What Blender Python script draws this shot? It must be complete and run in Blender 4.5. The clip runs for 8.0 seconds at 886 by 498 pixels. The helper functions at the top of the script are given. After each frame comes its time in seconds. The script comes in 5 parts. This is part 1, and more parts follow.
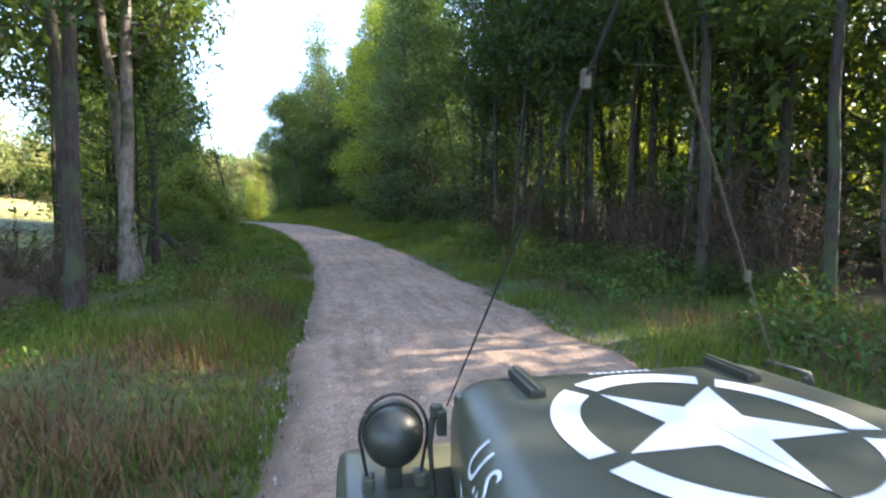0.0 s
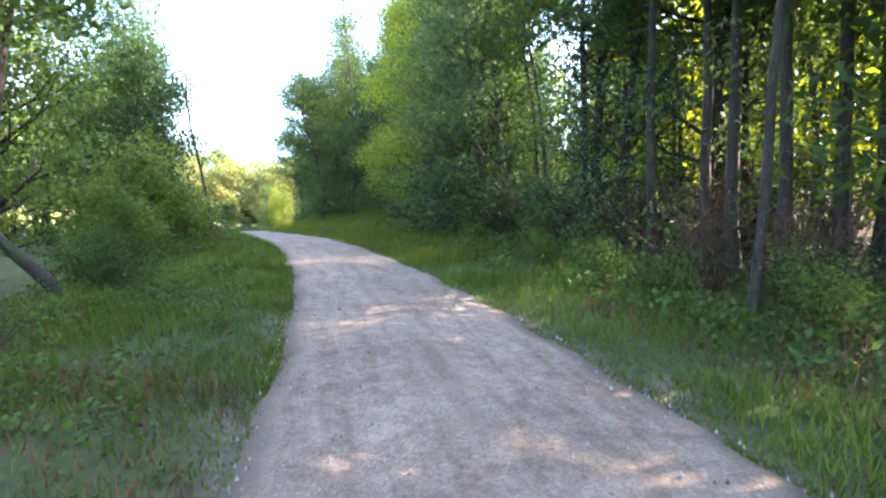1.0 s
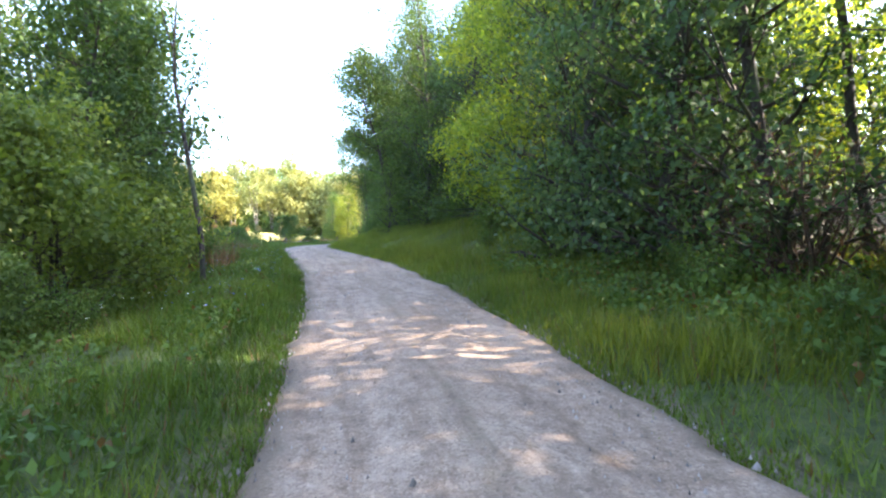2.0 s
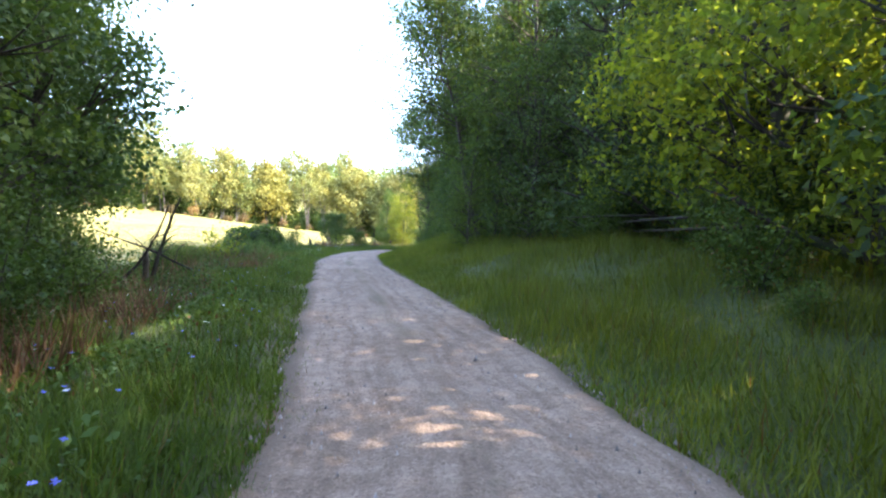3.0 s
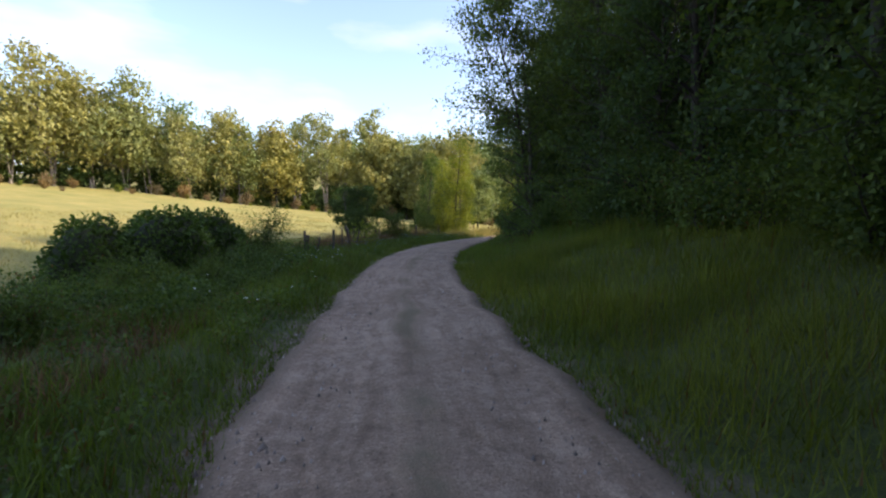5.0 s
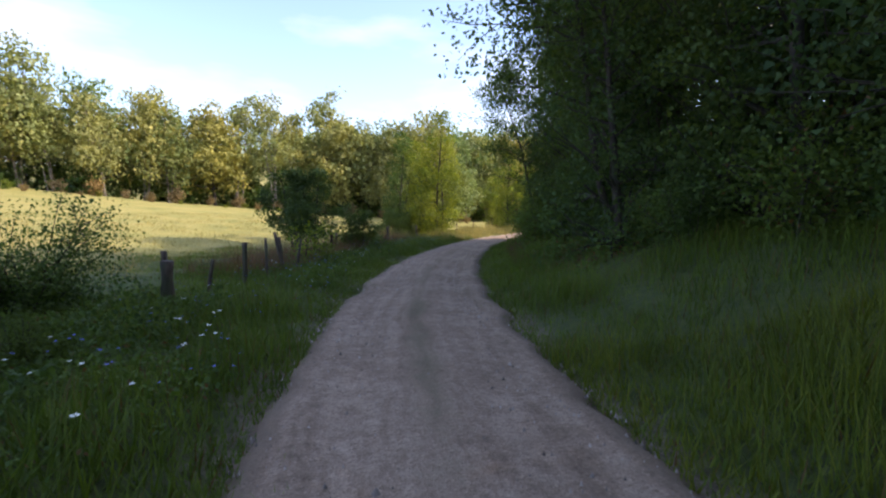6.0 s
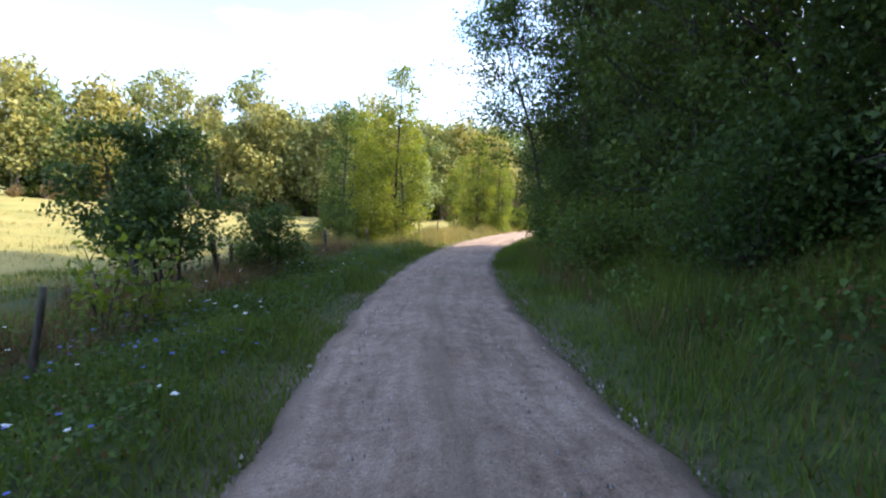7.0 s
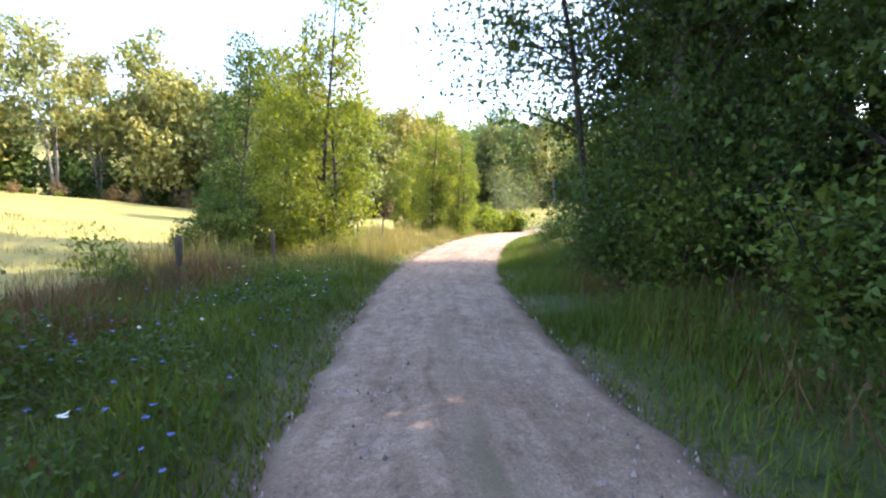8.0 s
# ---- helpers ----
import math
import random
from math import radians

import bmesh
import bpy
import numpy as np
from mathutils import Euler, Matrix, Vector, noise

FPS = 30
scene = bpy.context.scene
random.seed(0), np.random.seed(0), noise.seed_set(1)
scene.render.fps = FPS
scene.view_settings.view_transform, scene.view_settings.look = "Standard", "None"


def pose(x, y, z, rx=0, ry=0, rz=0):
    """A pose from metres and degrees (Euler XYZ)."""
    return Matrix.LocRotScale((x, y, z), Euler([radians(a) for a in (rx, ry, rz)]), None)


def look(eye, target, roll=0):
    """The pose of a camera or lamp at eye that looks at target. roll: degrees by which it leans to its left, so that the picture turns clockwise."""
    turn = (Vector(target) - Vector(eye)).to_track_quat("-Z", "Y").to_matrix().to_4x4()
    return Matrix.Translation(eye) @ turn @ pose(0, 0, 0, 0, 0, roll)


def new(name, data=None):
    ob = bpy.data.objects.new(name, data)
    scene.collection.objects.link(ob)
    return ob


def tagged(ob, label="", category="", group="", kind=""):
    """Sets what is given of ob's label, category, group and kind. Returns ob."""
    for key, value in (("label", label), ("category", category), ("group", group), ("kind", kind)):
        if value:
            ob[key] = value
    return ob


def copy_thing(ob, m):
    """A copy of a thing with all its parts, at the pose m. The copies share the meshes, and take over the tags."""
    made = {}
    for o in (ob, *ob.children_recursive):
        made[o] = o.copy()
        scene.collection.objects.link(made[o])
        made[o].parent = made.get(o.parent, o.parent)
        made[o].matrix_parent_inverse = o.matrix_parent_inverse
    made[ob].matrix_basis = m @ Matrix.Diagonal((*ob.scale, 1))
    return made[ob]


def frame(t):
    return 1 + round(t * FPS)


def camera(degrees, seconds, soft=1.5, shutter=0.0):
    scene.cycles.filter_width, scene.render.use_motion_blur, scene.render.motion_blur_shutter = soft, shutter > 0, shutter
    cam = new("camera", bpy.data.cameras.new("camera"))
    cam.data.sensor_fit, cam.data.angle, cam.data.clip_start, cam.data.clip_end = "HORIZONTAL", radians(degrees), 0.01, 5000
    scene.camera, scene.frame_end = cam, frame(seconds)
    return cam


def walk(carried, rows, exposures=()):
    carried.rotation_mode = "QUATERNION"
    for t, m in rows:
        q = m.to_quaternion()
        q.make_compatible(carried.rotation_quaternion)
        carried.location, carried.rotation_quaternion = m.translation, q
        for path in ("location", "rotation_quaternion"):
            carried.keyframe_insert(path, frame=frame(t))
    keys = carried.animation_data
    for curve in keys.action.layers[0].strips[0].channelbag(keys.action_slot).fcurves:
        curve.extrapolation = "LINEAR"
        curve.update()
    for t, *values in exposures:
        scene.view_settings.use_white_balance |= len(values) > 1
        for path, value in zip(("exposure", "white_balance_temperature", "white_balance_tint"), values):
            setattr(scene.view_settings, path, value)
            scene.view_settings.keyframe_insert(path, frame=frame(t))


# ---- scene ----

# ---------------------------------------------------------------- camera
cam = camera(84.1, 8.0, soft=2.2, shutter=0.02)
PATH = [
    (0.0, (0.001, 0.001, 1.453), (-0.167, 9.982, 0.860), -0.46),
    (0.5, (-0.830, 4.209, 1.466), (-1.200, 14.189, 0.940), 0.67),
    (1.0, (-1.597, 8.033, 1.578), (-2.396, 17.991, 1.150), -0.49),
    (1.5, (-2.509, 11.723, 1.679), (-4.017, 21.603, 1.354), -1.35),
    (3.0, (-7.743, 24.024, 2.346), (-10.910, 33.507, 2.196), 1.85),
    (3.5, (-9.838, 27.755, 2.490), (-13.414, 37.089, 2.200), 2.44),
    (4.0, (-12.012, 31.563, 2.653), (-15.842, 40.790, 2.212), 1.30),
    (5.5, (-19.003, 43.380, 2.836), (-22.346, 52.782, 2.179), 0.03),
    (6.0, (-21.077, 47.479, 2.862), (-23.960, 57.030, 2.177), -0.35),
    (6.5, (-22.887, 51.564, 2.793), (-25.216, 61.264, 2.101), -0.36),
    (7.0, (-24.342, 55.465, 2.858), (-26.107, 65.281, 2.134), -0.48),
    (7.5, (-25.555, 59.347, 2.808), (-26.705, 69.253, 2.071), 0.10),
    (8.0, (-26.395, 63.194, 2.808), (-26.804, 73.156, 2.046), 0.89),
]
EXPOSURES = [(0.0, 2.95, 6050, 16), (0.5, 3.5, 6050, 16), (1.0, 3.75, 6000, 15), (1.5, 3.7, 6100, 14), (3.0, 3.3, 6150, 16), (3.5, 2.6, 6200, 18), (4.0, 2.2, 6250, 18), (5.5, 1.25, 6650, 19), (6.5, 1.90, 6120, 18), (7.5, 2.25, 6080, 17), (8.0, 2.53, 6200, 18)]
walk(cam, [(t, look(eye, target, roll)) for t, eye, target, roll in PATH], EXPOSURES)

# ---------------------------------------------------------------- light
SUN_WAY = Vector((0.95, 0.31, 0.0)).normalized()
SUN_ELEVATION = radians(34)
world = bpy.data.worlds.new("sky")
scene.world = world
world.use_nodes = True
wn = world.node_tree.nodes
wl = world.node_tree.links
sky = wn.new("ShaderNodeTexSky")
sky.sky_type = "NISHITA"
sky.sun_disc = False
sky.sun_elevation = SUN_ELEVATION
sky.sun_rotation = math.atan2(SUN_WAY.x, SUN_WAY.y)
sky.air_density, sky.dust_density, sky.ozone_density = 1.0, 1.6, 1.0
wn["Background"].inputs["Strength"].default_value = 0.15
way = wn.new("ShaderNodeTexCoord")
stretch = wn.new("ShaderNodeMapping")
stretch.inputs["Scale"].default_value = (1.0, 1.0, 3.5)
wl.new(way.outputs["Generated"], stretch.inputs["Vector"])
veil = wn.new("ShaderNodeTexNoise")
veil.inputs["Scale"].default_value, veil.inputs["Detail"].default_value = 3.2, 7.0
wl.new(stretch.outputs[0], veil.inputs["Vector"])
thin = wn.new("ShaderNodeMapRange")
thin.inputs["From Min"].default_value, thin.inputs["From Max"].default_value = 0.5, 0.72
thin.inputs["To Min"].default_value, thin.inputs["To Max"].default_value = 0.0, 0.5
wl.new(veil.outputs["Fac"], thin.inputs["Value"])
cloud = wn.new("ShaderNodeMix")
cloud.data_type = "RGBA"
wl.new(thin.outputs[0], cloud.inputs[0])
wl.new(sky.outputs["Color"], cloud.inputs[6])
cloud.inputs[7].default_value = (3.4, 3.4, 3.4, 1)
wl.new(cloud.outputs[2], wn["Background"].inputs["Color"])

sun = new("sun", bpy.data.lights.new("sun", "SUN"))
sun.data.energy = 2.9
sun.data.angle = radians(0.6)
sun.data.color = (1.0, 0.86, 0.64)
to_sun = SUN_WAY * math.cos(SUN_ELEVATION) + Vector((0, 0, math.sin(SUN_ELEVATION)))
sun.matrix_world = look(to_sun * 60, (0, 0, 0))


# ---------------------------------------------------------------- materials
def shader(name):
    m = bpy.data.materials.new(name)
    m.use_nodes = True
    return m, m.node_tree.nodes, m.node_tree.links, m.node_tree.nodes["Principled BSDF"]


def ramp(nodes, stops):
    r = nodes.new("ShaderNodeValToRGB")
    while len(r.color_ramp.elements) < len(stops):
        r.color_ramp.elements.new(0.5)
    for e, (p, c) in zip(r.color_ramp.elements, stops):
        e.position, e.color = p, (*c, 1)
    return r


def noise_node(nodes, links, scale, detail=4.0, rough=0.6, coords=None):
    n = nodes.new("ShaderNodeTexNoise")
    n.inputs["Scale"].default_value = scale
    n.inputs["Detail"].default_value = detail
    n.inputs["Roughness"].default_value = rough
    if coords is not None:
        links.new(coords, n.inputs["Vector"])
    return n


def mixed(nodes, links, factor, a, b, blend="MIX"):
    m = nodes.new("ShaderNodeMix")
    m.data_type, m.blend_type = "RGBA", blend
    for key, v in (("Factor", factor), ("A", a), ("B", b)):
        sock = [i for i in m.inputs if i.name == key and i.type == ("VALUE" if key == "Factor" else "RGBA")][0]
        if isinstance(v, bpy.types.NodeSocket):
            links.new(v, sock)
        else:
            sock.default_value = v if key == "Factor" else (*v, 1)
    return [o for o in m.outputs if o.type == "RGBA"][0]


def place(nodes):
    return nodes.new("ShaderNodeNewGeometry").outputs["Position"]


def leaf_material(name, dark, light, through_colour, clear=0.35, dead=0.0, tones=((0.8, 0.86, 0.9), (1.22, 1.08, 0.8))):
    """Leaves: each one has its own shade, each plant its own tone, and light shines through."""
    m, n, l, p = shader(name)
    geo = n.new("ShaderNodeNewGeometry")
    info = n.new("ShaderNodeObjectInfo")
    each = ramp(n, [(0.0, [0.8 * a + 0.2 * b for a, b in zip(dark, light)]), (0.55, [(a + b) / 2 for a, b in zip(dark, light)]), (1.0, [0.15 * a + 0.85 * b for a, b in zip(dark, light)])])
    l.new(geo.outputs["Random Per Island"], each.inputs[0])
    patch = noise_node(n, l, 0.7, 3, 0.6, geo.outputs["Position"])
    tone = ramp(n, [(0.3, (0.62, 0.72, 0.66)), (0.7, (1.25, 1.2, 0.95))])
    l.new(patch.outputs["Fac"], tone.inputs[0])
    col = mixed(n, l, 1.0, each.outputs[0], tone.outputs[0], "MULTIPLY")
    plant = ramp(n, [(0.0, tones[0]), (0.5, (1.0, 1.0, 1.0)), (1.0, tones[1])])
    l.new(info.outputs["Random"], plant.inputs[0])
    col = mixed(n, l, 1.0, col, plant.outputs[0], "MULTIPLY")
    if dead:
        brown = n.new("ShaderNodeMath")
        brown.operation = "GREATER_THAN"
        brown.inputs[1].default_value = 1 - dead
        l.new(geo.outputs["Random Per Island"], brown.inputs[0])
        col = mixed(n, l, brown.outputs[0], col, (0.13, 0.075, 0.03))
    l.new(col, p.inputs["Base Color"])
    p.inputs["Roughness"].default_value = 0.58
    p.inputs["Specular IOR Level"].default_value = 0.2
    t = n.new("ShaderNodeBsdfTranslucent")
    tc = mixed(n, l, 1.0, col, through_colour, "MULTIPLY")
    l.new(tc, t.inputs["Color"])
    mix = n.new("ShaderNodeMixShader")
    mix.inputs[0].default_value = clear
    l.new(p.outputs[0], mix.inputs[1])
    l.new(t.outputs[0], mix.inputs[2])
    l.new(mix.outputs[0], n["Material Output"].inputs["Surface"])
    return m


def bark_material(name, a, b):
    m, n, l, p = shader(name)
    pos = place(n)
    mp = n.new("ShaderNodeMapping")
    mp.inputs["Scale"].default_value = (1, 1, 0.22)
    l.new(pos, mp.inputs["Vector"])
    f = noise_node(n, l, 22, 6, 0.65, mp.outputs[0])
    r = ramp(n, [(0.35, a), (0.65, b)])
    l.new(f.outputs["Fac"], r.inputs[0])
    big = noise_node(n, l, 1.7, 3, 0.6, pos)
    moss = ramp(n, [(0.5, (0, 0, 0)), (0.68, (1, 1, 1))])
    l.new(big.outputs["Fac"], moss.inputs[0])
    l.new(mixed(n, l, moss.outputs[0], r.outputs[0], (0.05, 0.065, 0.03)), p.inputs["Base Color"])
    p.inputs["Roughness"].default_value = 0.92
    bump = n.new("ShaderNodeBump")
    bump.inputs["Strength"].default_value = 0.7
    bump.inputs["Distance"].default_value = 0.02
    l.new(f.outputs["Fac"], bump.inputs["Height"])
    l.new(bump.outputs[0], p.inputs["Normal"])
    return m


def ground_material():
    m, n, l, p = shader("turf_soil_and_litter")
    pos = place(n)
    fine = noise_node(n, l, 9, 8, 0.7, pos)
    big = noise_node(n, l, 0.35, 4, 0.6, pos)
    turf = ramp(n, [(0.32, (0.026, 0.042, 0.01)), (0.5, (0.055, 0.076, 0.017)), (0.72, (0.11, 0.115, 0.034))])
    l.new(fine.outputs["Fac"], turf.inputs[0])
    meadow = ramp(n, [(0.3, (0.12, 0.145, 0.028)), (0.5, (0.235, 0.215, 0.056)), (0.7, (0.36, 0.29, 0.1))])
    add = n.new("ShaderNodeMath")
    add.operation = "MULTIPLY_ADD"
    add.inputs[1].default_value = 0.5
    l.new(fine.outputs["Fac"], add.inputs[0])
    half = n.new("ShaderNodeMath")
    half.operation = "MULTIPLY"
    half.inputs[1].default_value = 0.5
    l.new(big.outputs["Fac"], half.inputs[0])
    l.new(half.outputs[0], add.inputs[2])
    l.new(add.outputs[0], meadow.inputs[0])
    litter = ramp(n, [(0.3, (0.035, 0.024, 0.015)), (0.55, (0.085, 0.055, 0.03)), (0.75, (0.17, 0.11, 0.06))])
    l.new(fine.outputs["Fac"], litter.inputs[0])
    fa = n.new("ShaderNodeAttribute")
    fa.attribute_name = "meadow"
    wa = n.new("ShaderNodeAttribute")
    wa.attribute_name = "wood"
    c = mixed(n, l, fa.outputs["Fac"], turf.outputs[0], meadow.outputs[0])
    c = mixed(n, l, wa.outputs["Fac"], c, litter.outputs[0])
    ea = n.new("ShaderNodeAttribute")
    ea.attribute_name = "edge_soil"
    crumb = noise_node(n, l, 26, 6, 0.75, pos)
    spill = noise_node(n, l, 2.6, 4, 0.65, pos)
    sand = ramp(n, [(0.3, (0.08, 0.06, 0.042)), (0.5, (0.17, 0.13, 0.095)), (0.72, (0.33, 0.26, 0.2))])
    l.new(crumb.outputs["Fac"], sand.inputs[0])
    total = n.new("ShaderNodeMath")
    total.operation = "ADD"
    l.new(ea.outputs["Fac"], total.inputs[0])
    l.new(spill.outputs["Fac"], total.inputs[1])
    ragged = n.new("ShaderNodeMapRange")
    ragged.inputs["From Min"].default_value, ragged.inputs["From Max"].default_value = 1.08, 1.45
    l.new(total.outputs[0], ragged.inputs["Value"])
    c = mixed(n, l, ragged.outputs[0], c, sand.outputs[0])
    l.new(c, p.inputs["Base Color"])
    p.inputs["Roughness"].default_value = 0.95
    bump = n.new("ShaderNodeBump")
    bump.inputs["Strength"].default_value = 0.8
    bump.inputs["Distance"].default_value = 0.06
    l.new(fine.outputs["Fac"], bump.inputs["Height"])
    l.new(bump.outputs[0], p.inputs["Normal"])
    return m


def road_material():
    """Fine compacted gravel: smooth pale wheel tracks with long streaks, a coarser crown with soil, loose borders."""
    m, n, l, p = shader("compacted_gravel")
    pos = place(n)
    cells = n.new("ShaderNodeTexVoronoi")
    cells.inputs["Scale"].default_value = 52
    l.new(pos, cells.inputs["Vector"])
    grain = noise_node(n, l, 80, 5, 0.75, pos)
    patch = noise_node(n, l, 0.7, 5, 0.65, pos)
    mid = noise_node(n, l, 6.0, 6, 0.7, pos)
    across, along = n.new("ShaderNodeAttribute"), n.new("ShaderNodeAttribute")
    across.attribute_name, along.attribute_name = "across", "along"
    lane_place = n.new("ShaderNodeCombineXYZ")
    l.new(across.outputs["Fac"], lane_place.inputs[0])
    l.new(along.outputs["Fac"], lane_place.inputs[1])
    pulled = n.new("ShaderNodeMapping")
    pulled.inputs["Scale"].default_value = (3.2, 0.22, 1.0)
    l.new(lane_place.outputs[0], pulled.inputs["Vector"])
    streak = noise_node(n, l, 2.0, 5, 0.6, pulled.outputs[0])
    base = ramp(n, [(0.28, (0.225, 0.168, 0.128)), (0.5, (0.325, 0.25, 0.195)), (0.74, (0.43, 0.342, 0.275))])
    l.new(mid.outputs["Fac"], base.inputs[0])
    stone = ramp(n, [(0.0, (0.62, 0.6, 0.58)), (0.35, (0.92, 0.91, 0.9)), (0.75, (1.06, 1.05, 1.04)), (1.0, (1.4, 1.38, 1.36))])
    l.new(cells.outputs["Color"], stone.inputs[0])
    c = mixed(n, l, 0.85, base.outputs[0], stone.outputs[0], "MULTIPLY")
    speck = ramp(n, [(0.36, (0.66, 0.64, 0.62)), (0.5, (1.0, 1.0, 1.0)), (0.66, (1.22, 1.2, 1.18))])
    l.new(grain.outputs["Fac"], speck.inputs[0])
    c = mixed(n, l, 0.7, c, speck.outputs[0], "MULTIPLY")
    drawn = ramp(n, [(0.34, (0.78, 0.75, 0.72)), (0.52, (1.0, 1.0, 1.0)), (0.68, (1.14, 1.12, 1.1))])
    l.new(streak.outputs["Fac"], drawn.inputs[0])
    c = mixed(n, l, 1.0, c, drawn.outputs[0], "MULTIPLY")
    damp = ramp(n, [(0.35, (0.82, 0.78, 0.74)), (0.6, (1.05, 1.03, 1.01))])
    l.new(patch.outputs["Fac"], damp.inputs[0])
    c = mixed(n, l, 1.0, c, damp.outputs[0], "MULTIPLY")
    for key, other, lo, hi in (("crown_soil", mid, 0.62, 1.05), ("loose_edge", mid, 0.75, 1.3)):
        kept = n.new("ShaderNodeAttribute")
        kept.attribute_name = key
        total = n.new("ShaderNodeMath")
        total.operation = "ADD"
        l.new(kept.outputs["Fac"], total.inputs[0])
        l.new(other.outputs["Fac"], total.inputs[1])
        part_of = n.new("ShaderNodeMapRange")
        part_of.inputs["From Min"].default_value, part_of.inputs["From Max"].default_value = lo, hi
        part_of.inputs["To Max"].default_value = 0.75
        l.new(total.outputs[0], part_of.inputs["Value"])
        c = mixed(n, l, part_of.outputs[0], c, (0.14, 0.118, 0.07) if key == "crown_soil" else (0.15, 0.112, 0.08))
    l.new(c, p.inputs["Base Color"])
    p.inputs["Roughness"].default_value = 0.95
    p.inputs["Specular IOR Level"].default_value = 0.2
    h = n.new("ShaderNodeMath")
    h.operation = "ADD"
    l.new(cells.outputs["Distance"], h.inputs[0])
    l.new(grain.outputs["Fac"], h.inputs[1])
    bump = n.new("ShaderNodeBump")
    bump.inputs["Strength"].default_value = 0.6
    bump.inputs["Distance"].default_value = 0.012
    l.new(h.outputs[0], bump.inputs["Height"])
    l.new(bump.outputs[0], p.inputs["Normal"])
    return m


def plain(name, colour, rough=0.6, metal=0.0, vary=0.12, scale=9.0, bump_by=0.0, coat=0.0):
    m, n, l, p = shader(name)
    f = noise_node(n, l, scale, 5, 0.65, place(n))
    lo = [c * (1 - vary) for c in colour]
    hi = [min(1, c * (1 + vary)) for c in colour]
    r = ramp(n, [(0.35, lo), (0.65, hi)])
    l.new(f.outputs["Fac"], r.inputs[0])
    l.new(r.outputs[0], p.inputs["Base Color"])
    rr = n.new("ShaderNodeMapRange")
    rr.inputs["To Min"].default_value, rr.inputs["To Max"].default_value = rough * 0.85, min(1, rough * 1.15)
    l.new(f.outputs["Fac"], rr.inputs["Value"])
    l.new(rr.outputs[0], p.inputs["Roughness"])
    p.inputs["Metallic"].default_value = metal
    p.inputs["Coat Weight"].default_value = coat
    p.inputs["Coat Roughness"].default_value = 0.25
    if bump_by:
        bump = n.new("ShaderNodeBump")
        bump.inputs["Strength"].default_value = bump_by
        bump.inputs["Distance"].default_value = 0.01
        l.new(f.outputs["Fac"], bump.inputs["Height"])
        l.new(bump.outputs[0], p.inputs["Normal"])
    return m


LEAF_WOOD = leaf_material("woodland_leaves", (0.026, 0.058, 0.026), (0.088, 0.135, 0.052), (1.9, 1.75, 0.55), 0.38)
# two yellower, brighter copies of the wood leaves: sunlight put into the colour
LEAF_SUN_TINT = leaf_material("sun_tinted_woodland_leaves", (0.1, 0.14, 0.025), (0.27, 0.3, 0.055), (1.9, 1.8, 0.45), 0.6)
LEAF_EDGE_SUN_TINT = leaf_material("sun_tinted_edge_leaves", (0.07, 0.115, 0.034), (0.195, 0.245, 0.07), (2.2, 1.95, 0.5), 0.6)
LEAF_PALE = leaf_material("pale_bluish_leaves", (0.042, 0.08, 0.046), (0.115, 0.165, 0.09), (1.7, 1.7, 0.8), 0.4)
LEAF_BRUSH = leaf_material("dead_brush", (0.05, 0.033, 0.022), (0.14, 0.085, 0.05), (1.3, 1.1, 0.8), 0.2)
LEAF_LEFT = leaf_material("roadside_leaves", (0.043, 0.085, 0.036), (0.13, 0.18, 0.066), (1.9, 1.75, 0.6), 0.44)
# leaf colour paled to stand in for haze across the meadow
LEAF_FAR = leaf_material("haze_paled_treeline_leaves", (0.145, 0.158, 0.068), (0.36, 0.35, 0.155), (1.4, 1.3, 0.7), 0.34, tones=((0.52, 0.74, 0.7), (1.13, 1.04, 0.78)))
LEAF_GOLD = leaf_material("maple_leaves", (0.062, 0.1, 0.026), (0.215, 0.258, 0.06), (1.75, 1.65, 0.5), 0.46)
LEAF_SHRUB = leaf_material("shrub_leaves", (0.033, 0.064, 0.022), (0.1, 0.152, 0.043), (1.7, 1.6, 0.6), 0.35)
LEAF_BRAMBLE = leaf_material("bramble_leaves", (0.05, 0.094, 0.027), (0.13, 0.192, 0.05), (1.6, 1.5, 0.6), 0.3, 0.06)
LEAF_VINE = leaf_material("vine_leaves", (0.03, 0.064, 0.02), (0.078, 0.135, 0.036), (1.6, 1.6, 0.5), 0.3)
LEAF_RUST = leaf_material("rusty_scrub_leaves", (0.1, 0.075, 0.045), (0.25, 0.19, 0.115), (1.4, 1.2, 0.7), 0.25)
LEAF_WILLOW = leaf_material("willow_leaves", (0.13, 0.16, 0.08), (0.3, 0.33, 0.18), (1.3, 1.3, 0.8), 0.3)
GRASS = leaf_material("verge_grass", (0.045, 0.088, 0.017), (0.14, 0.195, 0.037), (1.5, 1.5, 0.6), 0.3, 0.05)
GRASS_BANK = leaf_material("bank_grass", (0.06, 0.09, 0.016), (0.19, 0.22, 0.042), (1.5, 1.5, 0.6), 0.35, 0.04)
GRASS_DRY = leaf_material("dry_meadow_grass", (0.16, 0.15, 0.05), (0.44, 0.36, 0.16), (1.3, 1.2, 0.8), 0.3)
WEED_RUST = leaf_material("withered_weeds", (0.1, 0.054, 0.032), (0.27, 0.15, 0.085), (1.3, 1.1, 0.8), 0.2)
BARK_DARK = bark_material("dark_bark", (0.018, 0.014, 0.011), (0.062, 0.049, 0.039))
BARK_TWIG = bark_material("reddish_twigs", (0.035, 0.022, 0.015), (0.11, 0.068, 0.045))
BARK_PALE = bark_material("pale_bark", (0.1, 0.085, 0.07), (0.27, 0.235, 0.2))
